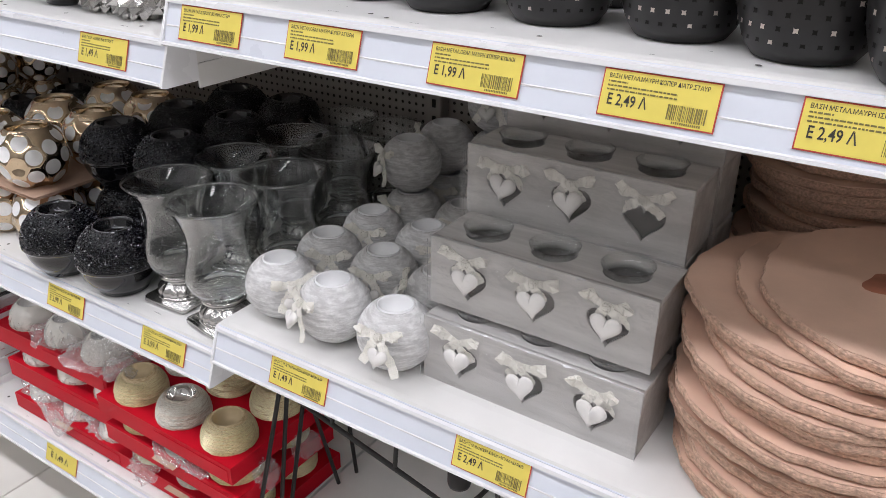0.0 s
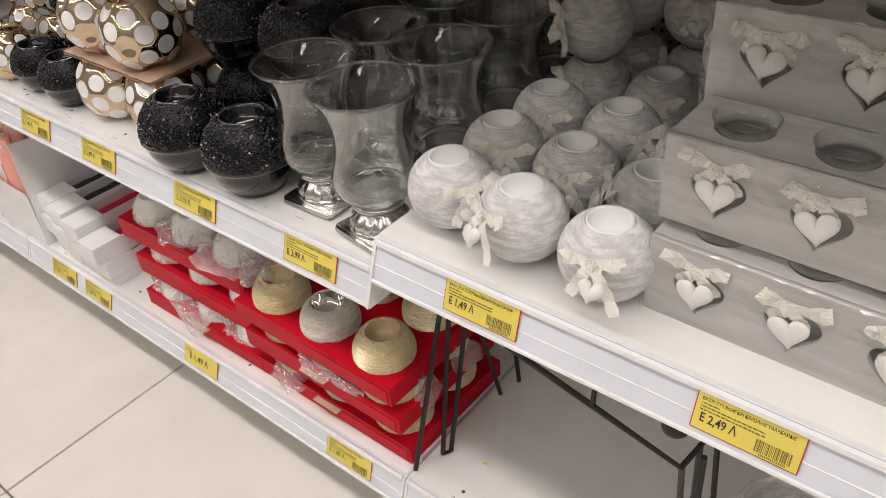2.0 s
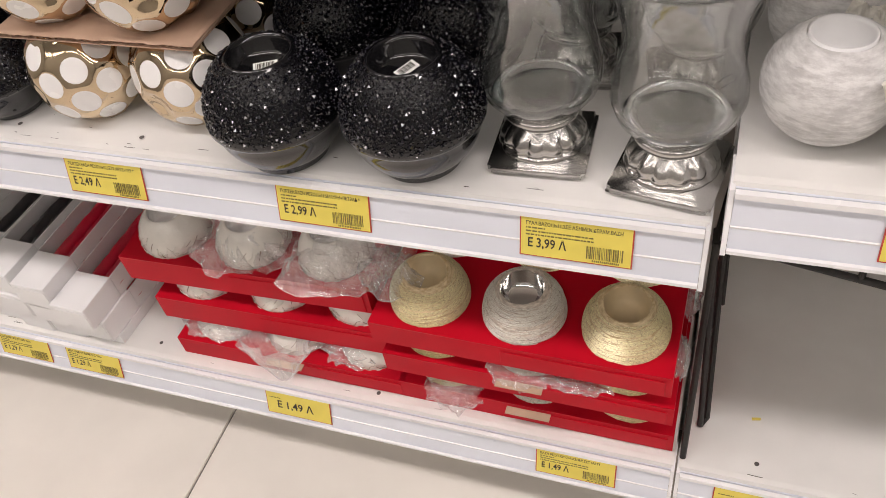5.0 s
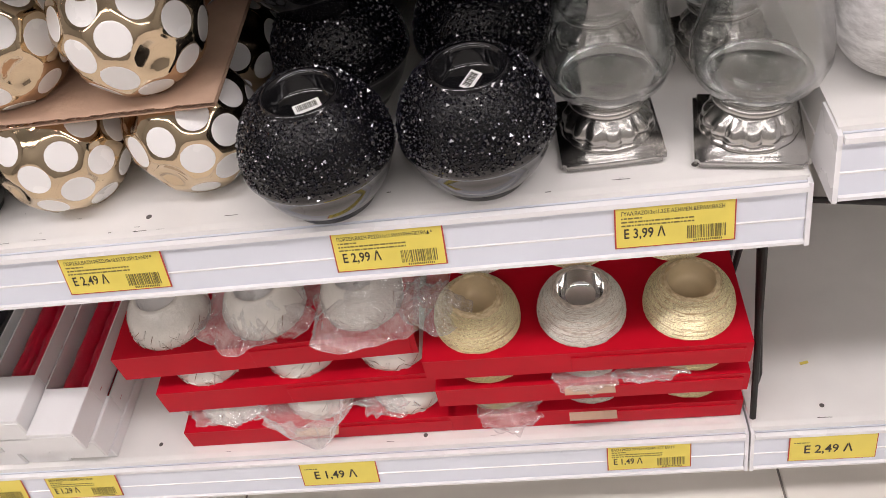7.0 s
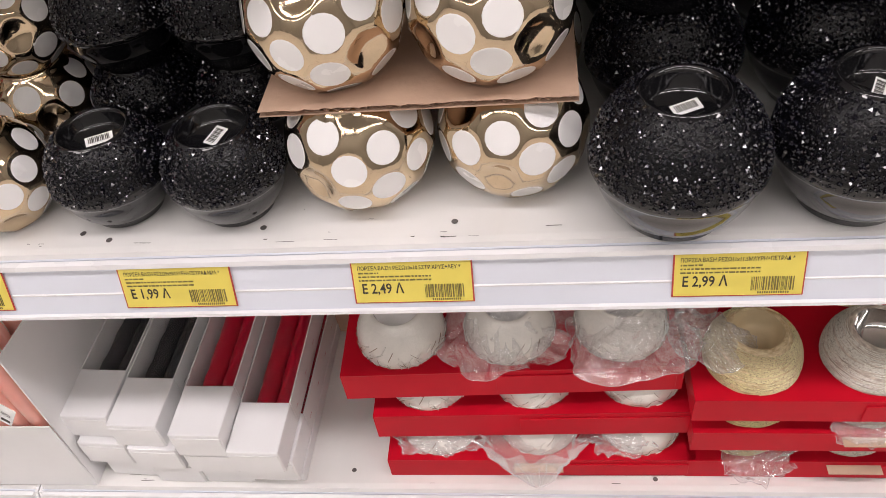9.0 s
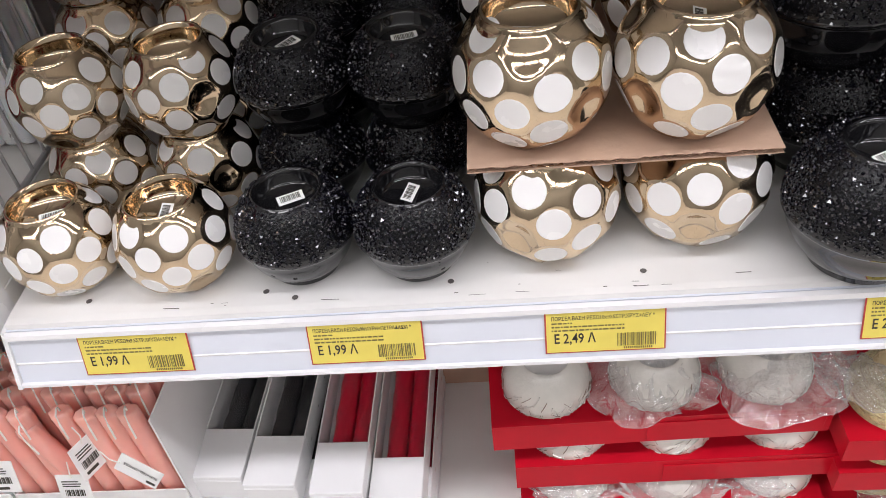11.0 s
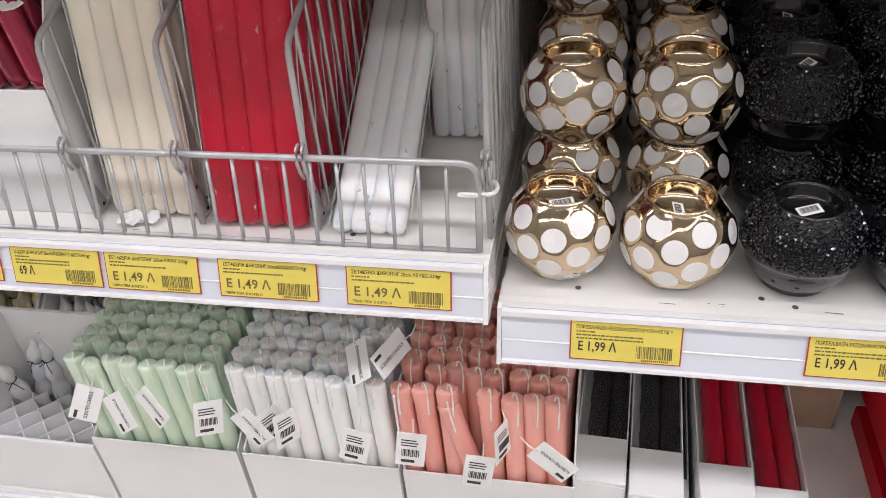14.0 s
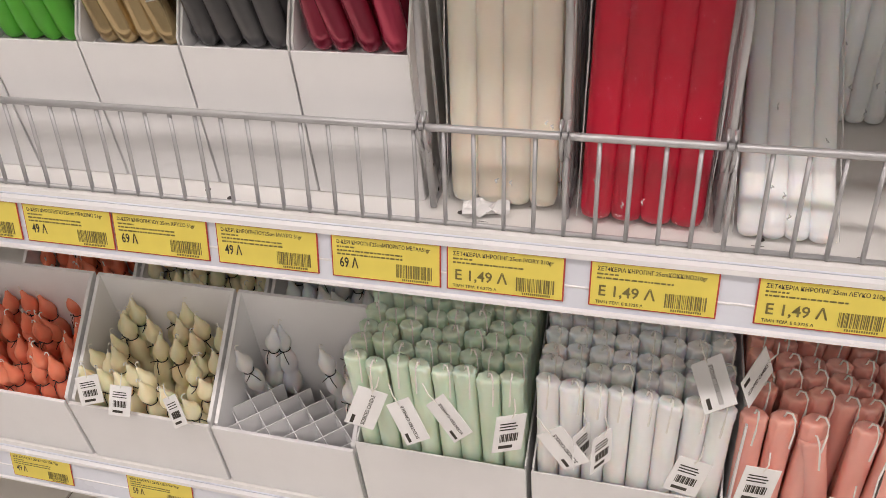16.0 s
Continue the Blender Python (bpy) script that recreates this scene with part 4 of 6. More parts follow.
WB = [wood_ball(k) for k in (1, 4, 7)]
WOOD_H = 0.072
PLACES = [(1.037, 0.052, 0, -22), (1.123, 0.047, 0, 8), (0.955, 0.058, 0, 62)]
for i, row in enumerate((0.139, 0.222, 0.305, 0.388)):
    for j, x in enumerate((0.956, 1.038, 1.119)):
        PLACES.append((x + 0.002 * i, row - 0.006 * (j == 2), 0, (35, 12, 300, 20, 50, 75, 340, 15)[(i * 3 + j) % 8]))
for j, x in enumerate((0.958, 1.040, 1.121)):
    PLACES.append((x, 0.388, 1, (310, 20, 45)[j]))
    PLACES.append((x, 0.305, 1, (330, 60, 5)[j]) if j != 1 else (x, 0.388, 2, 15))
for i, (x, y, lev, turn) in enumerate(PLACES):
    m = pose(x, y, S_C + WOOD_H * lev, 0, 0, turn)
    if i < 3:
        WB[i].matrix_basis = m
    else:
        copy_thing(WB[i % 3], m)


def circle_line(cx, cy, r, n=32):
    return [(cx + r * math.cos(2 * math.pi * k / n), cy + r * math.sin(2 * math.pi * k / n)) for k in range(n)]


BOX_W, BOX_D, BOX_H = 0.225, 0.071, 0.0705


def heart_box(seed, missing=-1):
    """Long limed wooden box, three heart windows, three tealight glasses, in shrink film."""
    ob = thing("heart_box", "grey limed wooden triple tealight box with hearts", "candle holder", "heart boxes")
    xs = [0.042, 0.1125, 0.183]
    hearts = [[(x + px, 0.030 + pz) for px, pz in heart_line(0.041, 30)] for x in xs]
    part("front_panel", plate_with_holes("front_panel", BOX_W, BOX_H, hearts, 0.006, M_GREYWOOD), M_GREYWOOD, ob, m=pose(0, 0.003, 0, 90, 0, 0))
    part("top_panel", plate_with_holes("top_panel", BOX_W, BOX_D - 0.012, [circle_line(x, 0.0295, 0.0215) for x in xs], 0.006, M_GREYWOOD), M_GREYWOOD, ob, m=pose(0, 0.006, BOX_H - 0.003))
    part("back_panel", box(0, BOX_W, BOX_D - 0.006, BOX_D, 0, BOX_H), M_GREYWOOD, ob)
    part("side_panel", box(0, 0.006, 0.006, BOX_D - 0.006, 0, BOX_H - 0.006), M_GREYWOOD, ob)
    part("side_panel", box(BOX_W - 0.006, BOX_W, 0.006, BOX_D - 0.006, 0, BOX_H - 0.006), M_GREYWOOD, ob)
    # added board whose dark colour stands for the shade behind the heart windows
    part("inner_board", box(0.006, BOX_W - 0.006, 0.016, 0.018, 0.0, BOX_H - 0.006), M_BOX_SHADE, ob, "added dark board for shade inside the box")
    for i, x in enumerate(xs):
        part("tealight_glass", lathe([(0.0195, BOX_H - 0.010), (0.0205, BOX_H), (0.0235, BOX_H + 0.007), (0.0240, BOX_H + 0.0080), (0.0232, BOX_H + 0.0082), (0.0190, BOX_H - 0.002), (0.0180, BOX_H - 0.010), (0, BOX_H - 0.011)], 40), M_THIN, ob, "clear tealight glass", smooth=True, m=pose(x, 0.0355, 0))
        part("seat_disc", lathe([(0, BOX_H - 0.0165), (0.0255, BOX_H - 0.0165), (0.0255, BOX_H - 0.0205), (0, BOX_H - 0.0205)], 32), M_GREYWOOD, ob, m=pose(x, 0.0355, 0))
        lace_bow(ob, seed * 3 + i, 1.05, 0.0300 if i != missing else 0, 0.0205, m=pose(x - 0.001, 0.0, 0.0535), lean=0.001, tail=0.55)
    bm = bmesh.new()
    r = bmesh.ops.create_grid(bm, x_segments=36, y_segments=14, size=0.5)
    rng = random.Random(seed)
    for v in r["verts"]:
        u, w = v.co.x + 0.5, v.co.y + 0.5
        v.co = Vector((-0.001 + u * (BOX_W + 0.002), -0.0105 - 0.0022 * noise.noise((u * 9, w * 5, seed)) - 0.006 * math.sin(math.pi * w) * (0.4 + 0.3 * math.sin(u * 20)), w * (BOX_H + 0.003)))
    # whitish ribbons of broken width, painted highlights along the film's folded edges
    edge = bmesh.new()
    for zz, yy in ((BOX_H + 0.0012, -0.001), (BOX_H + 0.0010, BOX_D * 0.96)):
        ribbon([(BOX_W * k / 60, yy + 0.0012 * noise.noise((k * 0.6, seed, zz * 50)), zz + 0.0016 * noise.noise((k * 0.45, seed + 4, zz * 50))) for k in range(61)], [0.0002 + 0.0060 * max(0.0, noise.noise((k * 0.4, seed + 7, zz * 70))) for k in range(61)], (0, -0.5, 1), 0.0003, edge)
    for xx, dy in ((-0.0015, -0.004), (BOX_W + 0.0015, -0.004)):
        ribbon([(xx + 0.0005 * noise.noise((k * 0.5, seed, xx * 40)), dy + 0.0006 * noise.noise((k * 0.6, seed + 2, xx * 40)), 0.002 + (BOX_H - 0.004) * k / 30) for k in range(31)], [0.0001 + 0.0012 * max(0.0, noise.noise((k * 0.35, seed + 5, xx * 30))) for k in range(31)], (0.3, -1, 0), 0.0003, edge)
    part("film_fold", edge, M_GLINT, ob, "whitish strips drawn as glints along the film edge").visible_shadow = False
    part("shrink_film", bm, M_FILM, ob, "creased clear shrink film", smooth=True).visible_shadow = False
    return ob


HB_A, HB_B = heart_box(2), heart_box(5, missing=2)
for i, (x, y, lev, who, turn) in enumerate(((1.157, 0.047, 0, 0, -1.0), (1.155, 0.062, 1, 0, -0.4), (1.150, 0.134, 2, 1, 0.3), (1.151, 0.134, 0, 0, 0), (1.15, 0.136, 1, 0, 0), (1.152, 0.212, 0, 0, 0), (1.152, 0.212, 1, 0, 0), (1.15, 0.211, 2, 0, 0), (1.152, 0.207, 3, 0, 0))):
    m = pose(x, y, S_C + (BOX_H + 0.0085 if lev else 0) * 1 + (BOX_H + 0.0005) * max(0, lev - 1) * 1.0, 0, 0, turn)
    if i in (0, 2):
        (HB_A, HB_B)[i // 2].matrix_basis = m
    else:
        copy_thing((HB_A, HB_B)[who], m)


def log_slice(seed, r, thick):
    rng = random.Random(seed)
    ph = [rng.uniform(0, 6.28) for _ in range(5)]
    wob = lambda a, z: 1 + 0.035 * math.sin(2 * a + ph[0]) + 0.02 * math.sin(3 * a + ph[1]) + 0.010 * math.sin(7 * a + ph[2]) + 0.006 * math.sin(17 * a + ph[3] + 60 * z) + 0.005 * math.sin(31 * a + ph[4])
    ob = thing("log_slice", "round natural log slice with bark edge", "log slice", "log slices")
    part("bark", lathe([(r * 0.978, 0.0003), (r * 0.998, thick * 0.22), (r * 1.003, thick * 0.5), (r * 1.004, thick * 0.78), (r * 0.993, thick - 0.0006)], 120, wobble=wob), M_BARK, ob, "rough brown bark edge")
    part("face", lathe([(0, thick), (r * 0.992, thick), (r * 0.975, 0), (0, 0)], 120, wobble=wob), M_SLICE, ob, "smooth reddish sawn face")
    part("core", lathe([(0, thick + 0.0004), (r * 0.16, thick + 0.0004), (r * 0.19, thick + 0.0001)], 40, wobble=lambda a, z: 1 + 0.25 * math.sin(2 * a + ph[0]) + 0.12 * math.sin(5 * a + ph[2])), M_HEARTWOOD, ob, "dark heartwood stain", m=pose(-0.20 * r, 0.02 * r, 0))
    return ob


SLICES = [log_slice(31 + k, 0.128, 0.0096) for k in range(4)]
rng = random.Random(77)
count = 0
for cx, cy, n, sc in ((1.518, 0.135, 18, 1.0), (1.466, 0.364, 32, 0.715)):
    for k in range(n):
        dx, dy = rng.uniform(-0.010, 0.014), rng.uniform(-0.013, 0.009)
        if sc == 1.0 and k >= n - 2:
            dx, dy = (0.030, 0.049)[k - n + 2], (0.004, 0.012)[k - n + 2]
        spin = rng.uniform(0, 360)
        m = pose(cx + dx, cy + dy, S_C + 0.0098 * k, 0, 0, 8 if sc == 1.0 and k == n - 1 else spin) @ Matrix.Diagonal((sc, sc, 1, 1))
        who = SLICES[count % 4]
        if count < 4:
            who.matrix_basis = m
        else:
            c = copy_thing(who, pose(0, 0, 0))
            c.matrix_basis = m
        count += 1


# ---- upper shelves ----
def island_mix(name, dark, bright, share, rough):
    """Small pieces, a share of them coloured bright metal as glints and the rest dark."""
    m = mat(name, dark, rough, 0.6)
    nt = m.node_tree
    geo, lt, mx = nt.nodes.new("ShaderNodeNewGeometry"), nt.nodes.new("ShaderNodeMath"), nt.nodes.new("ShaderNodeMixRGB")
    lt.operation = "LESS_THAN"
    lt.inputs[1].default_value = share
    nt.links.new(geo.outputs["Random Per Island"], lt.inputs[0])
    nt.links.new(lt.outputs[0], mx.inputs[0])
    mx.inputs[1].default_value, mx.inputs[2].default_value = (*dark, 1), (*bright, 1)
    nt.links.new(mx.outputs[0], nt.nodes["Principled BSDF"].inputs["Base Color"])
    return m


# bright share is a painted glint on random piercings
M_PIERCE = island_mix("pierced_star", (0.012, 0.011, 0.010), (0.62, 0.55, 0.49), 0.22, 0.35)


def lantern(r, h):
    """Black perforated metal tealight holder."""
    ob = thing("black_lantern", "black metal tealight holder with pierced pattern", "candle holder", "black metal lanterns")
    prof = [(0, 0), (r * 0.60, 0), (r * 0.68, 0.0012)] + [(r * (0.68 + 0.32 * math.sin(math.pi * k / 12 * 0.85) ** 0.7), 0.0012 + h * k / 12) for k in range(1, 13)]
    prof += [(prof[-1][0] - 0.002, h + 0.003), (prof[-1][0] - 0.004, h)]
    part("shell", lathe(prof, 48), mat("black_lacquer", (0.010, 0.009, 0.009), 0.38, 0, 0.3, 60), ob, smooth=True)
    bm = bmesh.new()
    for j in range(8):
        z = h * (0.16 + 0.10 * j)
        k = (z - 0.002) / h
        rr = r * (0.68 + 0.32 * math.sin(math.pi * k * 0.85) ** 0.7) + 0.0006
        for i in range(26):
            a = 2 * math.pi * (i + 0.5 * (j % 2)) / 26
            t = Matrix.Translation((rr * math.cos(a), rr * math.sin(a), z)) @ pose(0, 0, 0, 90, 0, math.degrees(a) + 90)
            n = 8
            bm.faces.new([bm.verts.new(t @ Vector(((0.0023 if q % 2 else 0.0013) * math.cos(q * math.pi / 4), (0.0023 if q % 2 else 0.0013) * math.sin(q * math.pi / 4), 0))) for q in range(n)])
    part("piercing", bm, M_PIERCE, ob, "star-shaped piercings, some coloured bright as glints")["kind"] = "stuff"
    return ob


stand(lantern(0.049, 0.09), [(1.155, 0.088, S_UC, 0), (1.257, 0.090, S_UC, 30), (1.358, 0.088, S_UC, 60), (1.448, 0.068, S_UC, 15), (1.532, 0.032, S_UC, 40), (1.06, 0.100, S_UC, 10), (1.16, 0.195, S_UC, 0), (1.262, 0.197, S_UC, 30), (1.362, 0.195, S_UC, 60), (1.465, 0.19, S_UC, 10), (1.65, 0.06, S_UC, 20), (0.965, 0.12, S_UC, 5)])


def silver_ball():
    ob = thing("silver_ball_holder", "silver glass ball holder with diamond relief", "candle holder", "silver ball holders")
    r = 0.042
    bm = bmesh.new()
    # studs: each cell of a leaning grid rises to a point
    N, rows = 14, 8

    def at(i, j, k=1.0):
        e, a = radians(-66 + 126 * j / rows), 2 * math.pi * (i + 0.5 * j) / N
        return (r * k * math.cos(e) * math.cos(a), r * k * math.cos(e) * math.sin(a), 0.94 * r + r * k * math.sin(e))

    grid = [[bm.verts.new(at(i, j)) for i in range(N)] for j in range(rows + 1)]
    for j in range(rows):
        for i in range(N):
            ring = (grid[j][i], grid[j][(i + 1) % N], grid[j + 1][(i + 1) % N], grid[j + 1][i])
            tip = bm.verts.new(at(i + 0.5, j + 0.5, 1.17))
            for a, b in zip(ring, ring[1:] + ring[:1]):
                bm.faces.new((a, b, tip))
    bm.faces.new(grid[0])
    bm.faces.new(grid[-1])
    part("body", bm, M_SILVER, ob)
    return ob


stand(silver_ball(), [(0.712, 0.070, S_UB, 0), (0.782, 0.062, S_UB, 10), (0.850, 0.078, S_UB, 5), (0.84, 0.175, S_UB, 3), (0.75, 0.17, S_UB, 3)])
stand(black_ball(0.045, 23, "upper black ball holders", "black ball holder on the upper shelf"), [(0.635, 0.07, S_UB, 0), (0.54, 0.07, S_UB, 30)])


# ---- bottom shelf: red trays ----
TRAY_W, TRAY_D = 0.275, 0.185


def red_tray(h, flap=False):
    ob = thing("red_tray", "red card display tray with round holes", "tray", "red trays")
    cs = [(0.0485 + 0.0905 * i, 0.042 + 0.088 * j) for j in range(2) for i in range(3)]
    part("top_panel", plate_with_holes("top_panel", TRAY_W, TRAY_D, [circle_line(x, y, 0.0362, 36) for x, y in cs], 0.0012, M_REDBOX), M_REDBOX, ob, m=pose(0, 0, h - 0.0006))
    part("front_panel", box(0, TRAY_W, 0, 0.0012, 0, h - 0.0012), M_REDBOX, ob)
    part("back_panel", box(0, TRAY_W, TRAY_D - 0.0012, TRAY_D, 0, h - 0.0012), M_REDBOX, ob)
    part("side_panel", box(0, 0.0012, 0.0012, TRAY_D - 0.0012, 0, h - 0.0012), M_REDBOX, ob)
    part("side_panel", box(TRAY_W - 0.0012, TRAY_W, 0.0012, TRAY_D - 0.0012, 0, h - 0.0012), M_REDBOX, ob)
    part("fold_flap", box(TRAY_W * 0.46, TRAY_W * 0.98, -0.0012, -0.0002, 0.002, h - 0.006, 0.0003, seg=1), M_REDBOX, ob)
    if flap:
        part("torn_flap", box(TRAY_W * 0.42, TRAY_W * 0.58, -0.010, -0.0015, h - 0.004, h - 0.003), M_CARTON, ob, "torn brown card flap")
    return ob


def squat_holder(kind):
    r = 0.0372
    mats = {"gold": (M_GOLDWIND, M_GILT), "silver": (M_SILVERWIND, M_CHROME), "twig": (M_TWIG, M_DOT)}[kind]
    lab = {"gold": "gold tealight holder wound with glitter thread", "silver": "silver tealight holder wound with glitter thread", "twig": "white glazed tealight holder with twig relief"}[kind]
    ob = thing("tealight_holder", lab, "candle holder", "tealight holders in trays")
    rng = random.Random(len(kind))
    prof = [(0, 0), (0.021, 0), (0.028, 0.003)]
    for e in range(-44, 52, 1):
        w = 1 + (0.003 * math.sin(e * 0.9) if kind != "twig" else 0)
        prof.append((r * w * math.cos(radians(e)), 0.027 + 0.037 * math.sin(radians(e))))
    zt = prof[-1][1] + 0.002
    prof += [(0.0215, zt), (0.0195, zt - 0.001)]
    part("body", lathe(prof, 56, wobble=(lambda a, z: 1 + 0.012 * math.sin(5 * a + 700 * z) + 0.010 * math.sin(9 * a - 900 * z + 2)) if kind != "twig" else None), mats[0], ob, smooth=True)
    if kind != "twig":
        bm = bmesh.new()
        for k in range(84):
            e0, d, ph = rng.uniform(-38, 47), rng.uniform(1.0, 6.0), rng.uniform(0, 6.28)
            pts = []
            for q in range(40):
                t = 2 * math.pi * q / 40
                e = radians(min(50, e0 + d * math.sin(t + ph) + rng.uniform(-0.5, 0.5)))
                lift = 1.006 + 0.008 * (k % 3) * 0.5
                pts.append((r * lift * math.cos(e) * math.cos(t), r * lift * math.cos(e) * math.sin(t), 0.027 + 0.037 * lift * math.sin(e)))
            tube(pts, rng.uniform(0.0003, 0.0006), 3, bm, closed=True)
        part("wound_thread", bm, M_GOLDTHREAD if kind == "gold" else M_SILVERTHREAD, ob, "glittering wound thread")["kind"] = "stuff"
    else:
        # short straws laid crosswise over the lower body, white-glazed and bare
        for name, count, material, lab2 in (("glazed_straw", 240, M_TWIG, "white-glazed straw relief"), ("bare_straw", 170, M_STRAW, "bare brown straw ends")):
            bm = bmesh.new()
            for k in range(count):
                e0, t0, turn, L = radians(rng.triangular(-42, 24, -34)), rng.uniform(0, 6.28), rng.uniform(-1.4, 1.4), rng.uniform(0.12, 0.32)
                pts = []
                for q in range(5):
                    u = (q / 4 - 0.5) * L
                    e, t = e0 + u * math.sin(turn), t0 + u * math.cos(turn) / max(0.4, math.cos(e0))
                    lift = (1.008 if count > 200 else 1.016) + 0.02 * (0.25 - (q / 4 - 0.5) ** 2)
                    pts.append((r * lift * math.cos(e) * math.cos(t), r * lift * math.cos(e) * math.sin(t), 0.027 + 0.037 * lift * math.sin(e)))
                tube(pts, rng.uniform(0.0004, 0.0008) * (1 if count > 200 else 0.42), 4, bm)
            part(name, bm, material, ob, lab2)["kind"] = "stuff"
    part("cup", lathe([(0.0200, zt - 0.0005), (0.0188, zt - 0.003), (0.0175, zt - 0.015), (0.010, zt - 0.0185), (0, zt - 0.019)], 40), mats[1], ob, "smooth inner cup", smooth=True)
    return ob


def film_bag(cx, cy, cz, rad, drop, seed, lean=0.0, stretch=1.0, turn=0.0):
    """A gathered sheet of clear film: flat in the middle, falling in radial creases."""
    rng = random.Random(seed)
    ob = thing("plastic_bag", "crumpled clear plastic bag round a holder", "plastic bag", "crumpled plastic bags", m=pose(cx, cy, cz, lean, 0, turn))
    bm = bmesh.new()
    n, rows = 84, 16
    ph = [rng.uniform(0, 6.28) for _ in range(6)]
    rings = []
    for j in range(1, rows + 1):
        p = j / rows
        ring = []
        for i in range(n):
            t = 2 * math.pi * i / n
            edge = 1 + 0.16 * math.sin(2 * t + ph[0]) + 0.07 * math.sin(5 * t + ph[1]) + 0.015 * math.sin(16 * t + ph[2])
            crease = p ** 1.3 * (0.06 * math.sin(6 * t + ph[3] + 3 * p) + 0.03 * math.sin(13 * t + ph[4] - 5 * p) + 0.012 * math.sin(27 * t + ph[5] + 4 * p))
            crease += 0.14 * noise.noise((3 * math.cos(t) * p, 3 * math.sin(t) * p, seed * 1.7)) + 0.10 * noise.noise((7 * math.cos(t) * p, 7 * math.sin(t) * p, seed * 1.7)) + 0.045 * noise.noise((17 * math.cos(t) * p, 17 * math.sin(t) * p, seed * 1.7))
            r = rad * p * edge * (1 + crease * 0.7)
            ring.append(bm.verts.new((r * math.cos(t), r * math.sin(t) * stretch, -drop * p ** 2.2 + rad * crease)))
        rings.append(ring)
    top = bm.verts.new((0, 0, 0))
    for i in range(n):
        bm.faces.new((top, rings[0][i], rings[0][(i + 1) % n]))
    for a, b in zip(rings, rings[1:]):
        for i in range(n):
            bm.faces.new((a[i], a[(i + 1) % n], b[(i + 1) % n], b[i]))
    rim = [v.co.copy() for v in rings[-1]]
    part("film", bm, M_BAG, ob, smooth=False).visible_shadow = False
    # pale thread round the film edge, a highlight put in as geometry
    part("hem", tube(rim, 0.00022, 4, closed=True), M_GLINT, ob, "whitish line drawn as the glint of the film edge").visible_shadow = False
    return ob


def hanging_bag(cx, cy, cz, rad, drop, seed):
    """A bag's loose mouth hanging down to a pleated tip."""
    ob = thing("plastic_bag", "clear plastic bag hanging from a red tray", "plastic bag", "crumpled plastic bags", m=pose(cx, cy, cz))
    bm = bmesh.new()
    n, rows = 72, 16
    rings = []
    for j in range(rows + 1):
        p = j / rows
        ring = []
        for i in range(n):
            t = 2 * math.pi * i / n
            pleat = 1 + p * (0.10 * math.sin(9 * t + seed) + 0.07 * math.sin(17 * t + 2 * seed + 4 * p)) + 0.22 * noise.noise((2.4 * math.cos(t), 2.4 * math.sin(t) + seed, 3 * p))
            r = rad * (0.05 + 0.95 * p ** 0.75) * pleat
            ring.append(bm.verts.new((r * math.cos(t) + 0.10 * rad * (1 - p), 0.42 * r * math.sin(t) - 0.30 * drop * (1 - p), -drop * (1 - p) + 0.10 * drop * noise.noise((3 * math.cos(t), 3 * math.sin(t), seed + 2 * p)) * p)))
        rings.append(ring)
    for a, b in zip(rings, rings[1:]):
        for i in range(n):
            bm.faces.new((a[i], a[(i + 1) % n], b[(i + 1) % n], b[i]))
    bm.faces.new(rings[0][::-1])
    rim = [v.co.copy() for v in rings[-1]]
    # pale ribbons down the pleats, painted highlights of the film
    folds = bmesh.new()
    for k in range(11):
        i = (40 + 3 * k + (seed * k) % 2) % n
        line = [rings[j][i].co * 1.01 for j in range(0, rows - (k * 5) % 7)]
        ribbon(line, [0.0003 + 0.0009 * abs(noise.noise((j * 0.6, k, seed))) for j in range(len(line))], (0, -1, 0.2), 0.0002, folds)
    part("film", bm, M_BAG, ob).visible_shadow = False
    part("fold", folds, M_GLINT, ob, "whitish strips drawn as glints on the film pleats").visible_shadow = False
    part("hem", tube(rim, 0.00022, 4, closed=True), M_GLINT, ob, "whitish line drawn as the glint of the film edge").visible_shadow = False
    return ob


TRAY_H = (0.0325, 0.027, 0.028)
TRAYS = [red_tray(TRAY_H[0]), red_tray(TRAY_H[1], True), red_tray(TRAY_H[2])]
HOLD = {k: squat_holder(k) for k in ("gold", "silver", "twig")}
used = set()


def put(proto, m, key):
    if key in used:
        return copy_thing(proto, m)
    used.add(key)
    proto.matrix_basis = m
    return proto


LEFT_KIND = ("twig", "twig", "twig", "twig", "twig", "twig")
RIGHT_KIND = ("gold", "silver", "gold", "silver", "gold", "gold")
for x, y, z, turn, who, kinds in (
        (0.332, 0.022, 0.2665, 1.6, 0, LEFT_KIND), (0.349, 0.022, 0.2065, 0.9, 0, LEFT_KIND), (0.352, 0.017, S_BASE + 0.001, 0.3, 1, LEFT_KIND),
        (0.613, 0.008, 0.2545, -0.6, 2, RIGHT_KIND), (0.617, 0.010, 0.206, -0.4, 1, RIGHT_KIND), (0.620, 0.018, S_BASE + 0.001, -0.2, 1, RIGHT_KIND)):
    m = pose(x, y, z, 0, 0, turn)
    put(TRAYS[who], m, "tray%d" % who)
    h = TRAY_H[who]
    for k, kind in enumerate(kinds):
        p = m @ Vector((0.0485 + 0.0905 * (k % 3), 0.042 + 0.088 * (k // 3), h - 0.0215))
        put(HOLD[kind], pose(p.x, p.y, p.z, 0, 0, 47 * k), kind)
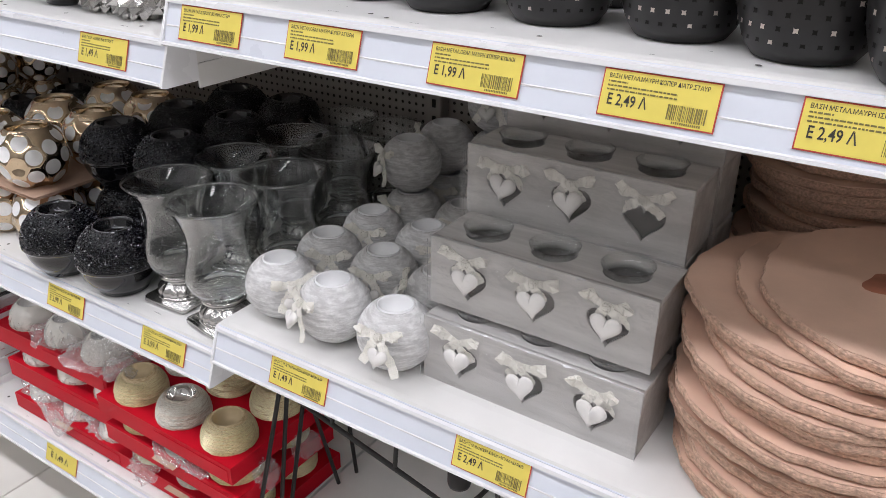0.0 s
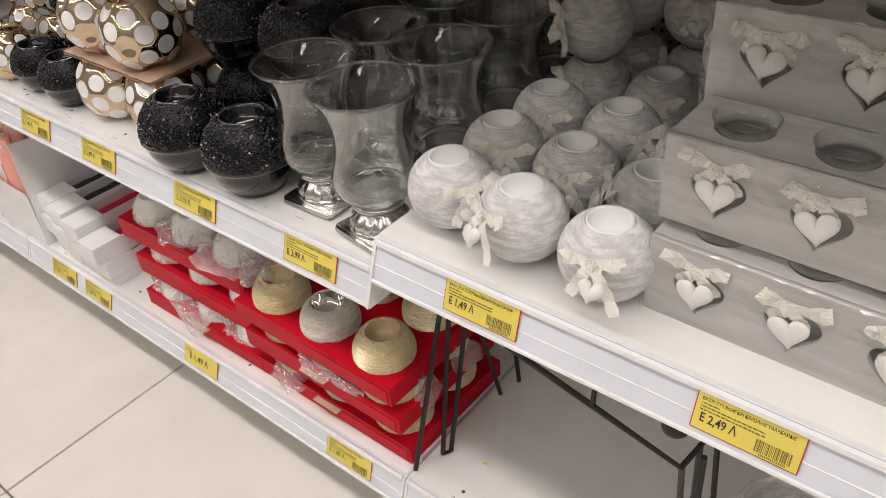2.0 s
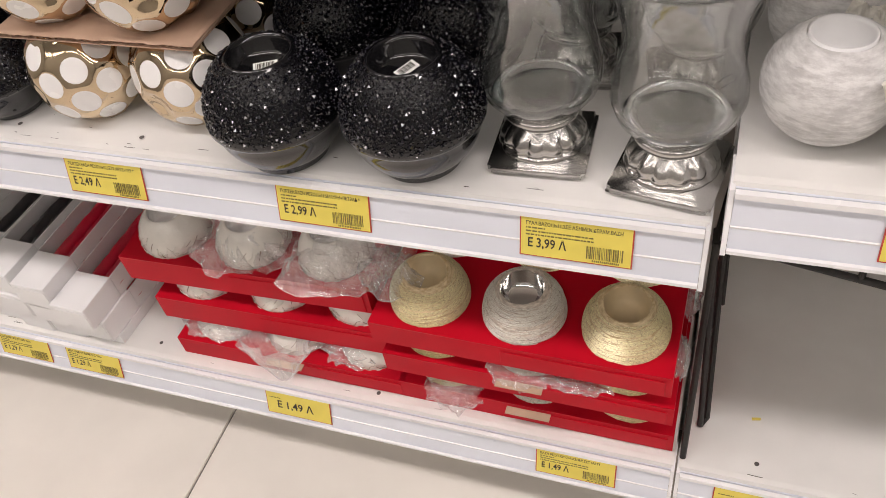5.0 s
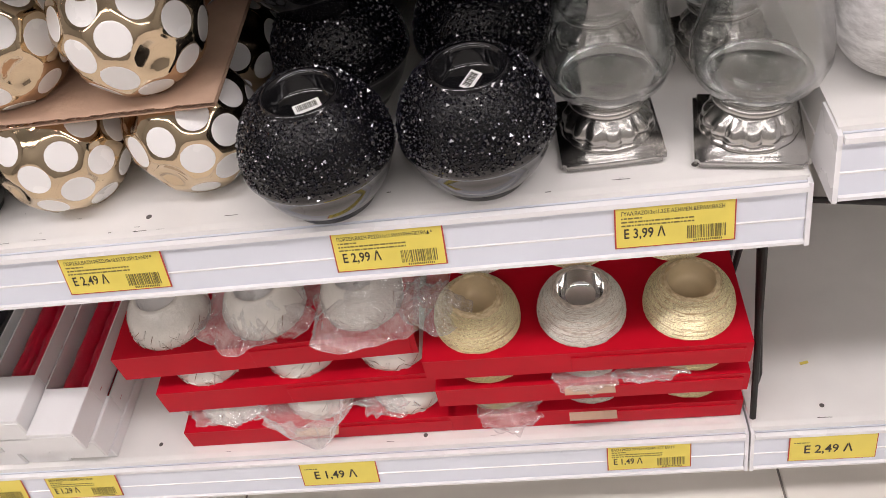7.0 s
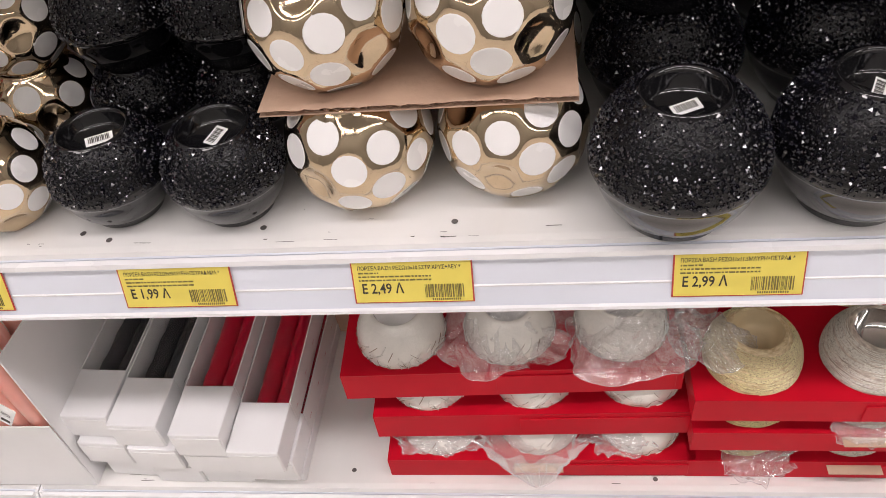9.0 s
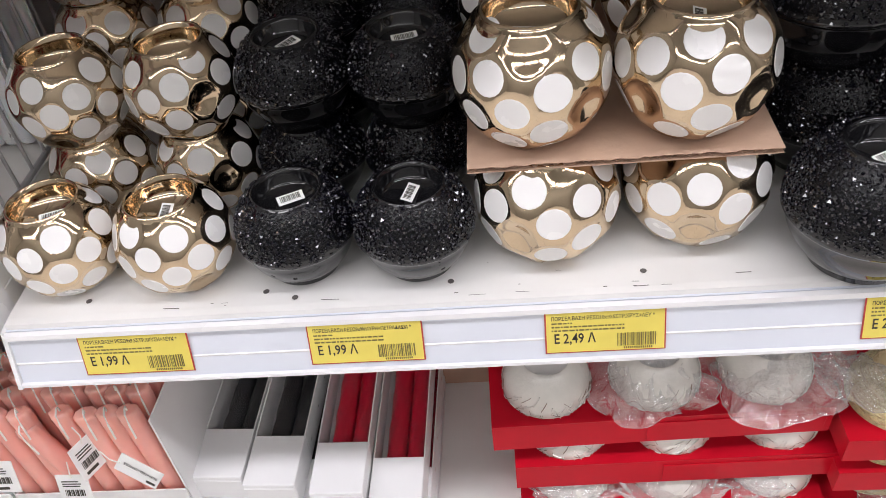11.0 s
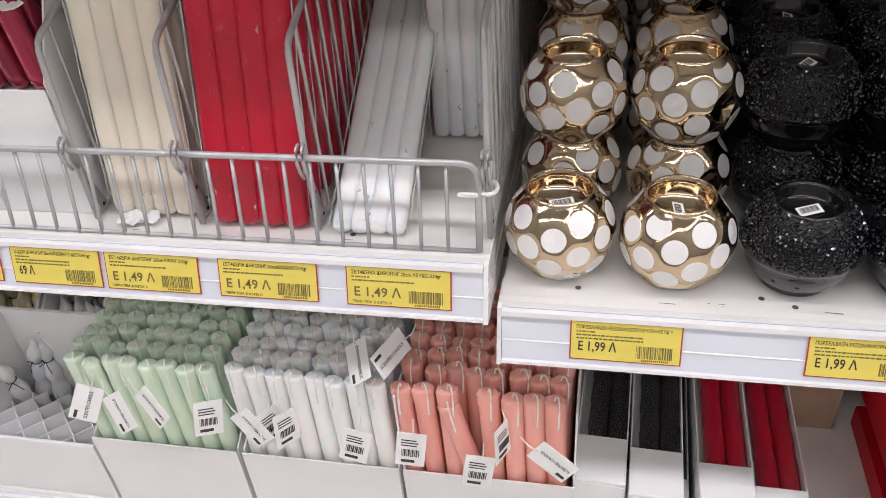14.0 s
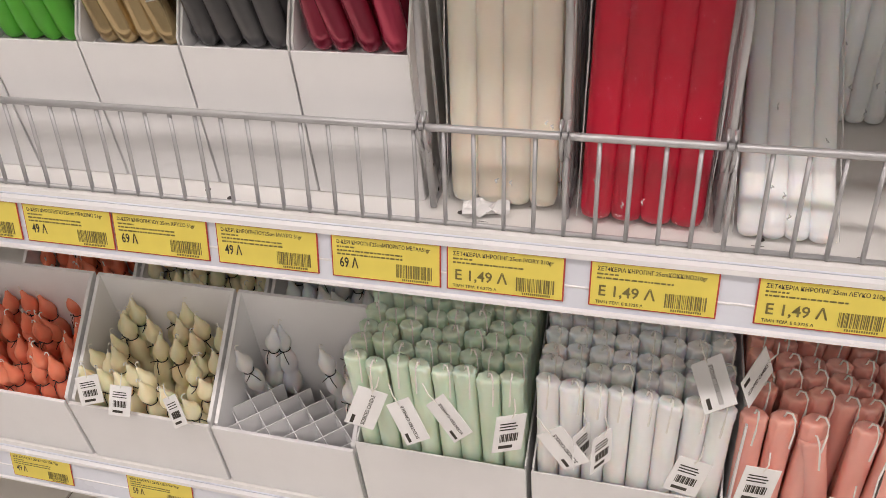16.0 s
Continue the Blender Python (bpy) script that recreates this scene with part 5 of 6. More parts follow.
for row in ((0.468, 0.066, 0.336, 0.052, 0.036, 1), (0.575, 0.058, 0.338, 0.062, 0.034, 2, 0, 0.75), (0.626, 0.046, 0.326, 0.030, 0.016, 9),
            (0.400, 0.022, 0.192, 0.036, 0.006, 4, 70, 0.5), (0.560, 0.022, 0.194, 0.034, 0.008, 5, 70, 0.5),
            (0.680, 0.010, 0.184, 0.036, 0.014, 6, 66, 0.75), (0.750, 0.002, 0.238, 0.024, 0.008, 7, 72, 0.7), (0.806, 0.004, 0.242, 0.026, 0.006, 8, 74, 0.4),
            (0.897, 0.060, 0.238, 0.022, 0.006, 10, 80, 1.1, 85), (0.899, 0.135, 0.235, 0.024, 0.006, 11, 80, 1.0, 85)):
    film_bag(*row)
hanging_bag(0.484, 0.018, 0.207, 0.044, 0.052, 3)


# ---- long candle cartons ----
LB_W, LB_H, LB_L = 0.0475, 0.0325, 0.275


def long_box(wax_mat, colour):
    ob = thing("candle_carton", "long white candle carton, window showing " + colour + " candles", "carton", "long candle cartons")
    part("end_block", box(0, LB_W, 0, 0.052, 0, LB_H, 0.0008, seg=1), M_WHITECARD, ob)
    part("end_fold", box(0.001, LB_W - 0.001, -0.0009, -0.0001, 0.001, LB_H * 0.86, 0.0003, seg=1), M_WHITECARD, ob)
    part("floor_panel", box(0, LB_W, 0.052, LB_L, 0, 0.0012), M_WHITECARD, ob)
    for a in (0, LB_W - 0.0012):
        part("side_panel", box(a, a + 0.0012, 0.052, LB_L, 0.0012, LB_H), M_WHITECARD, ob)
    for k in range(2):
        bm = bmesh.new()
        c = 0.0185 + 0.0190 * k
        rings = []
        for j in range(70):
            y = 0.053 + (LB_L - 0.055) * j / 69
            rings.append([bm.verts.new((c + 0.0095 * (1 + 0.07 * math.sin(5 * t * math.pi / 8 + j * 0.55)) * math.cos(t * math.pi / 8), y, 0.0135 + 0.0120 * (1 + 0.07 * math.sin(5 * t * math.pi / 8 + j * 0.55)) * math.sin(t * math.pi / 8))) for t in range(16)])
        for a, b in zip(rings, rings[1:]):
            for t in range(16):
                bm.faces.new((a[t], a[(t + 1) % 16], b[(t + 1) % 16], b[t]))
        bm.faces.new(rings[0])
        bm.faces.new(rings[-1])
        part("taper", bm, wax_mat, ob, "twisted " + colour + " taper candle", smooth=True)
    part("window_film", box(0.0012, LB_W - 0.0012, 0.052, LB_L, LB_H - 0.0008, LB_H - 0.0003), M_SLEEVE, ob, "clear window film").visible_shadow = False
    return ob


LB = {"black": long_box(W_BLACK, "black"), "red": long_box(W_RED, "dark red")}
for x, y, lev, turn, c in (
        (0.059, 0.020, 2, -2.5, "black"), (0.109, 0.010, 2, -2.0, "black"), (0.170, 0.000, 2, -1.0, "red"), (0.219, -0.006, 1.45, -1.0, "red"),
        (0.066, 0.012, 1, -3.0, "black"), (0.117, 0.006, 1, -2.2, "black"), (0.171, 0.002, 1, -1.4, "red"), (0.222, 0.004, 0.46, -1.4, "red"),
        (0.074, 0.018, 0, -3.4, "black"), (0.125, 0.010, 0, -2.0, "black"), (0.173, 0.010, 0, -1.0, "red")):
    put(LB[c], pose(x, y, S_BASE + 0.0005 + lev * (LB_H + 0.0004), 0, 0, turn), "lb" + c)
# a flat spare carton under the last column
spare = thing("carton_insert", "flat white card insert under candle cartons", "cardboard", m=pose(0.223, 0.012, S_BASE, 0, 0, -1.4))
part("card", box(0, LB_W, 0, 0.26, 0.0, 0.0150, 0.0008, seg=1), M_WHITECARD, spare)
brown = thing("brown_box", "plain brown carton at the shelf back", "carton", m=pose(0.272, 0.19, S_BASE))
part("body", box(0, 0.058, 0, 0.20, 0, 0.135, 0.001, seg=1), M_CARTON, brown)
part("flap", box(-0.001, 0.059, -0.0012, 0.0, 0.09, 0.135), M_CARTON, brown)


# ---- scented pillar candles in display boxes ----
def pillar(wax_mat, colour):
    ob = thing("pillar_candle", "slim " + colour + " scented candle with fluted top", "candle", colour + " scented candles")
    r, h = 0.0092, 0.205
    rows = [(0, 0), (r * 0.96, 0), (r, 0.002), (r, h - 0.030), (r * 1.01, h - 0.018), (r * 1.05, h - 0.010), (r * 1.02, h - 0.007), (r * 1.07, h - 0.0045), (r * 1.02, h - 0.0015), (r * 0.82, h), (r * 0.4, h - 0.0012), (0, h - 0.0008)]
    body = lathe(rows, 40, wobble=lambda a, z: 1 + (0.055 * math.sin(8 * a) if h - 0.012 < z < h - 0.0006 else 0.0))
    for v in body.verts:
        t = min(1.0, max(0.0, (v.co.z - h + 0.045) / 0.035))
        v.co.y *= 1 - 0.25 * t * t * (3 - 2 * t)
    part("wax", body, wax_mat, ob, smooth=True)
    part("wick", tube([(0, 0, h - 0.001), (0.001, -0.001, h + 0.005), (0.003, -0.005, h + 0.008), (0.004, -0.010, h + 0.006), (0.004, -0.0122, h - 0.004), (0.003, -0.0125, h - 0.022)], 0.0008, 6), M_WICK, ob, "white cotton wick")
    return ob


def tag(m, seed, words=True, small=1.0):
    ob = thing("paper_tag", "white paper tag hanging from a candle", "tag", "paper tags", m=m @ Matrix.Diagonal((small, 1, small, 1)))
    part("card", box(-0.013, 0.013, -0.0004, 0.0004, -0.038, 0.0, 0.0003, seg=1), M_PAPER, ob)
    part("string", tube([(0, -0.001, -0.003), (0.001, -0.003, 0.006), (0, 0.0, 0.016)], 0.0006, 5), M_WICK, ob)
    if words:
        part("tag_text", writing("SCENTED CANDLE", 0.030, 0.0034, M_INK), M_INK, ob, m=pose(0.0035, -0.0007, -0.035, 0, -90, 0))
        part("mark", box(-0.009, -0.006, -0.0007, -0.0004, -0.036, -0.028), M_INK, ob)
    else:
        bm = bmesh.new()
        rng = random.Random(seed)
        for k in range(3):
            box(-0.009, rng.uniform(0.003, 0.009), -0.0007, -0.0004, -0.009 - 0.003 * k, -0.008 - 0.003 * k, bm=bm)
        for k in range(14):
            box(-0.008 + 0.00115 * k, -0.0076 + 0.00115 * k + 0.0003 * (k % 3), -0.0007, -0.0004, -0.027, -0.019, bm=bm)
        box(-0.008, 0.004, -0.0007, -0.0004, -0.034, -0.031, bm=bm)
        part("print", bm, M_INK, ob, "printed lines and barcode")["kind"] = "stuff"


def display_box(x0, x1, depth, zf, zb, side_tall=0.0, label="open white card display box", y0=0.006, t=0.0016):
    ob = thing("display_box", label, "box", "white display boxes", m=pose(x0, y0, S_BASE + 0.0005))
    w = x1 - x0
    zf, zb = zf - S_BASE, zb - S_BASE
    part("front_panel", box(0, w, 0, t, 0, zf, 0.0004, seg=1), M_WHITECARD, ob)
    part("back_panel", box(0, w, depth - t, depth, 0, zb), M_WHITECARD, ob)
    part("floor_panel", box(t, w - t, t, depth - t, 0, t), M_WHITECARD, ob)
    for a in (0, w - t):
        part("side_panel", extrude_x([(t, 0), (depth - t, 0), (depth - t, zb), (t + 0.003, side_tall - S_BASE if side_tall else zf)], a, a + t), M_WHITECARD, ob)
    return ob


rng = random.Random(9)
for x0, x1, wm, colour, loose in ((-0.414, -0.259, W_MINT, "mint green", 0.4), (-0.254, -0.099, W_WHITE, "white", 0.4), (-0.095, 0.062, W_CORAL, "coral", 3.0)):
    display_box(x0, x1, 0.165, 0.251, 0.33, 0.345 if colour == "coral" else 0.0, "white card box full of " + colour + " candles", y0=0.004)
    proto = pillar(wm, colour)
    first = True
    for j in range(8):
        for i in range(8):
            if colour == "coral" and (i, j) in ((3, 0),):
                continue
            dz = rng.uniform(-0.004, 0.003) + (0 if j else -0.003)
            lean = rng.uniform(-1, 1) * loose * (1 if j < 2 else 0.3) + (3.5 if colour == "coral" and j == 0 else 0)
            m = pose(x0 + 0.0122 + 0.0187 * i, 0.0175 + 0.0188 * j, S_BASE + 0.007 + dz, rng.uniform(-0.5, 0.8), -lean * 0.35, rng.uniform(-24, 24))
            if first:
                proto.matrix_basis, first = m, False
            else:
                copy_thing(proto, m)
    if colour == "coral":
        copy_thing(proto, pose(-0.008, 0.0175, S_BASE + 0.004, 1.5, -12.0, 0) @ Matrix.Translation((0, 0, -0.012)))
for m, w in ((pose(-0.385, 0.004, 0.329, -18, 25, 10), True), (pose(-0.362, -0.003, 0.328, -25, -35, 0), True), (pose(-0.330, -0.002, 0.336, -20, -50, -5), True), (pose(-0.268, 0.002, 0.326, -8, 12, 30), False),
             (pose(-0.238, -0.003, 0.320, -12, -40, 0), True), (pose(-0.212, 0.003, 0.322, -4, 5, 60), False), (pose(-0.196, 0.003, 0.320, -4, 8, 55), False), (pose(-0.126, -0.005, 0.314, -8, 14, 0), False), (pose(-0.128, 0.030, 0.388, -60, -40, 0), True),
             (pose(-0.078, -0.004, 0.316, -8, 8, 5), False), (pose(-0.018, -0.008, 0.299, -6, 10, 5), False), (pose(0.028, -0.006, 0.314, -12, -55, 0), True), (pose(-0.085, 0.035, 0.392, -62, 70, 0), True), (pose(0.000, 0.002, 0.332, -4, 5, 65), False)):
    tag(m, 3, w)


# ---- lobed candles in small display boxes ----
def lobed(wax_mat, colour):
    ob = thing("lobed_candle", "small " + colour + " gourd-shaped candle with black string", "candle", colour + " gourd candles")
    prof = [(0, 0), (0.009, 0.0005), (0.0125, 0.009), (0.0130, 0.017), (0.0112, 0.027), (0.0080, 0.034), (0.0098, 0.040), (0.0120, 0.048), (0.0116, 0.057), (0.0086, 0.065), (0.0056, 0.0695), (0.0054, 0.0725), (0.0082, 0.0770), (0.0103, 0.0825), (0.0104, 0.0880), (0.0088, 0.0935), (0.0064, 0.0975), (0.0046, 0.1015), (0.0034, 0.1060), (0.0022, 0.1105), (0, 0.1122)]
    part("wax", lathe(prof, 28), wax_mat, ob, smooth=True)
    part("wick", tube([(0, 0, 0.111), (0.0004, 0, 0.117), (0.003, -0.001, 0.120), (0.006, -0.002, 0.119)], 0.0007, 6), M_WICK, ob)
    ring = [(0.0066 * math.cos(2 * math.pi * k / 14), 0.0066 * math.sin(2 * math.pi * k / 14), 0.0712) for k in range(14)]
    st = part("string", tube(ring, 0.0007, 5, closed=True), M_STRING, ob, "black tied string")
    part("string_end", tube([(0, -0.0066, 0.0712), (0.003, -0.0105, 0.066), (0.006, -0.0115, 0.055)], 0.0006, 5), M_STRING, st)
    part("string_end", tube([(0, -0.0066, 0.0712), (-0.004, -0.011, 0.071), (-0.009, -0.0115, 0.067)], 0.0006, 5), M_STRING, st)
    return ob


for x0, x1, wm, colour in ((-0.885, -0.732, W_ORANGE, "orange"), (-0.727, -0.569, W_CREAM, "cream"), (-0.565, -0.420, W_WHITE, "white")):
    display_box(x0, x1, 0.108, 0.232, 0.315, 0, "white card box of " + colour + " gourd candles", y0=0.006, t=0.0038)
    display_box(x0, x1, 0.108, 0.232, 0.315, 0, "white card box of " + colour + " gourd candles behind", y0=0.118, t=0.0038)
    proto = lobed(wm, colour)
    first = True
    for j in range(10):
        for i in range(6):
            u = x0 + 0.0165 + (x1 - x0 - 0.033) * i / 5
            y = 0.0250 + 0.0190 * j + (0.019 if j >= 5 else 0) + (0.003 if j == 0 else 0)
            if colour == "white" and j < 5 and not ((j == 4 and i in (0, 1, 4, 5)) or (j == 3 and i in (0, 4, 5)) or (j == 2 and i == 5)):
                continue
            m = pose(u, y, S_BASE + (0.030 if colour == "cream" else 0.024) + 0.0050 * (j % 5) + rng.uniform(-0.004, 0.007), rng.uniform(-12, 5) + (6 if j == 0 else 0), rng.uniform(-11, 11), rng.uniform(-70, 70)) @ Matrix.Scale(0.9, 4)
            if first:
                proto.matrix_basis, first = m, False
            else:
                copy_thing(proto, m)
for m in (pose(-0.655, 0.012, 0.268, -30, 10, 10), pose(-0.602, 0.010, 0.266, -30, -35, 0), pose(-0.694, 0.014, 0.272, -20, 5, 30), pose(-0.838, 0.012, 0.268, -22, 25, 0)):
    tag(m, 5, False, 0.82)
grid = thing("card_divider", "white folded card divider with empty cells", "divider", m=pose(-0.563, 0.0095, S_BASE + 0.0025))
for s in (-1, 1):
    for k in range(-3, 6):
        x_a, x_b = 0.0300 * k, 0.0300 * k + s * 0.070
        lo, hi = 0.001, 0.139
        ya, yb = 0.0, 0.070
        if x_a < lo or x_a > hi:
            t = ((lo if x_a < lo else hi) - x_a) / (x_b - x_a)
            ya, x_a = 0.070 * t, lo if x_a < lo else hi
        if x_b < lo or x_b > hi:
            t = ((lo if x_b < lo else hi) - 0.0300 * k) / (s * 0.070)
            yb, x_b = 0.070 * t, lo if x_b < lo else hi
        if yb - ya < 0.004 or ya < 0 or yb > 0.0701:
            continue
        d = (Vector((x_b, yb, 0)) - Vector((x_a, ya, 0)))
        part("strip", box(0, d.length, -0.0004, 0.0004, 0, 0.073 + 0.0006 * s), M_WHITECARD, grid, m=pose(x_a, ya, 0, 0, 0, math.degrees(math.atan2(d.y, d.x))))


# ---- wire fence, dividers and tapers on the left bay ----
fence = thing("wire_fence", "grey wire fence clipped along the shelf front", "wire fence")
FX = -0.012
part("top_rail", tube([(LEFT, 0.020, 0.5755), (FX - 0.012, 0.020, 0.5755), (FX - 0.005, 0.020, 0.574), (FX - 0.001, 0.020, 0.568), (FX, 0.018, 0.560), (FX, 0.008, 0.510)], 0.0026, 10), M_WIRE, fence, smooth=True)
part("bottom_rail", tube([(LEFT, 0.0085, 0.5098), (FX, 0.0085, 0.5098)], 0.0017, 8), M_WIRE, fence, smooth=True)
k = 0
wire = mesh("upright_wire", tube([(0, 0.0215, 0.5765), (0, 0.0145, 0.5400), (0, 0.0075, 0.5085)], 0.0015, 8), M_WIRE, True)
while FX - 0.0225 - 0.0196 * k > LEFT:
    k += 1
    part("upright_wire", wire, M_WIRE, fence, m=pose(FX - 0.0225 - 0.0196 * (k - 1), 0, 0))


def divider(x, tall):
    ob = thing("wire_divider", "grey wire mesh shelf divider", "wire divider", "wire dividers", m=pose(x, 0, 0))
    z0, z1 = S_A + 0.003, tall
    part("frame", tube([(0, 0.024, z0), (0, 0.0255, z0 + 0.06), (0, 0.0310, z1 - 0.012), (0, 0.0320, z1 - 0.006), (0, 0.0345, z1 - 0.001), (0, 0.0390, z1 + 0.0025), (0, 0.0480, z1 + 0.0055), (0, 0.0700, z1 + 0.013), (0, 0.20, z1 + 0.06), (0, 0.40, z1 + 0.125), (0, 0.41, z1 + 0.115), (0, 0.41, z0)], 0.0024, 10), M_WIRE, ob, smooth=True)
    part("bottom_wire", tube([(0, 0.024, z0 + 0.002), (0, 0.41, z0 + 0.002)], 0.0025, 8), M_WIRE, ob)
    for k in range(15):
        y = 0.052 + 0.024 * k
        part("mesh_wire", tube([(0, y, z0), (0, y, z1 + 0.004 + (y - 0.048) * 0.34)], 0.0014, 6), M_WIRE, ob)
    loop = [(0.0215, 0.5855), (0.0165, 0.5835), (0.0140, 0.5760), (0.0160, 0.5660), (0.0205, 0.5580), (0.0250, 0.5640), (0.0262, 0.5740)]
    for dx in (-0.0022, 0.0022):
        part("clip", tube([(dx, y, z) for y, z in loop], 0.0014, 6), M_WIRE, ob, "bent steel clip over the fence", smooth=True)
    strap = part("tongue", extrude_x([(0.0205, 0.572), (0.0285, 0.572), (0.0300, 0.548), (0.0400, z0 + 0.006), (0.0390, z0), (0.0330, z0), (0.0310, z0 + 0.004), (0.0220, 0.548)], -0.0009, 0.0009), M_WIRE, ob, "flat punched steel strap")
    for y, z in ((0.0355, z0 + 0.006), (0.0285, 0.541)):
        part("hole", tube([(-0.0011, y, z), (0.0011, y, z)], 0.0017, 10), M_HOLE, strap)
    return ob


for x, z in ((-0.3215, 0.655), (-0.2315, 0.655), (-0.1365, 0.655), (-0.0062, 0.665)):
    divider(x, z)
tie = thing("cable_tie", "white cable tie round the wire divider", "cable tie")
part("band", tube([(-0.0062 + 0.0065 * math.cos(k * math.pi / 8), 0.024 + 0.0085 * math.sin(k * math.pi / 8), 0.5535) for k in range(16)], 0.0016, 6, closed=True), M_PAPER, tie)
part("tail", box(-0.026, -0.012, 0.012, 0.0145, 0.5525, 0.5560, 0.0006), M_PAPER, tie)


def taper_box(x0, x1, wm, colour, seed):
    rng = random.Random(seed)
    ob = thing("taper_box", "white card box holding " + colour + " tapers", "box", "white taper boxes", m=pose(x0, 0.032, S_A + 0.0005, 0, 0, 0))
    w, t, zf = x1 - x0, 0.0016, 0.1095
    part("front_panel", box(0, w, 0, t, 0, zf, 0.0004, seg=1), M_WHITECARD, ob)
    part("back_panel", box(0, w, 0.118, 0.12, 0, 0.25), M_WHITECARD, ob)
    for a in (0, w - t):
        part("side_panel", extrude_x([(t, 0), (0.118, 0), (0.118, 0.25), (0.09, 0.25), (t + 0.002, zf + 0.004)], a, a + t), M_WHITECARD, ob)
    part("shelf_panel", box(t, w - t, t, 0.118, zf - 0.0075, zf - 0.0060), M_WHITECARD, ob)
    can = thing("taper_candle", "long " + colour + " taper candle in a box", "candle", colour + " taper candles")
    part("wax", lathe([(0, 0), (0.004, 0.0006), (0.0068, 0.0035), (0.0085, 0.011), (0.0086, 0.13), (0.0066, 0.245), (0.003, 0.25), (0, 0.25)], 26), wm, can, smooth=True)
    part("wick", tube([(0, 0, 0.249), (0, 0, 0.262)], 0.0008, 5), M_WICK, can)
    if seed % 2:
        part("paper_band", lathe([(0.00875, 0.03), (0.0088, 0.05)], 26), M_PAPER if seed != 3 else W_GREY, can)
    first = True
    for j in range(3):
        for i in range(4):
            m = pose(x0 + 0.0180 + (w - 0.028) * i / 3 + rng.uniform(-0.001, 0.001), 0.0325 + 0.0135 + 0.0225 * j, S_A + zf - 0.0045, -7 - rng.uniform(0, 4), -11 - rng.uniform(0, 13), 0)
            if first:
                can.matrix_basis, first = m, False
            else:
                copy_thing(can, m)


for x0, x1, wm, colour, seed in ((-0.409, -0.330, W_WINE, "wine red", 2), (-0.4885, -0.4105, W_GREY, "black", 4), (-0.567, -0.490, W_GOLD, "gold", 6), (-0.646, -0.5685, W_GREEN, "green", 8), (-0.726, -0.648, W_GREEN, "bright green", 10)):
    taper_box(x0, x1, wm, colour, seed)
cut = thing("paper_strip", "white die-cut paper collar round the black tapers", "paper", "paper collars", m=pose(-0.506, 0.036, 0.646, 32, -13, 0))
part("strip", plate_with_holes("strip", 0.088, 0.040, [circle_line(0.014 + 0.020 * i + 0.006 * j, 0.010 + 0.019 * j, 0.0072, 18) for i in range(4) for j in range(2) if i + j < 4], 0.0006, M_PAPER), M_PAPER, cut)
cut = thing("paper_strip", "white scalloped paper collar round the wine tapers", "paper", "paper collars", m=pose(-0.398, 0.034, 0.668, 25, -11, 0))
bm = bmesh.new()
ribbon([(0.0022 * k, 0.0035 * math.sin(k * 0.35) + 0.003 * abs(math.sin(k * 0.75)), 0) for k in range(36)], [0.0045 + 0.003 * abs(math.sin(k * 0.75)) for k in range(36)], (0, 0, 1), 0.0006, bm)
part("strip", bm, M_PAPER, cut)


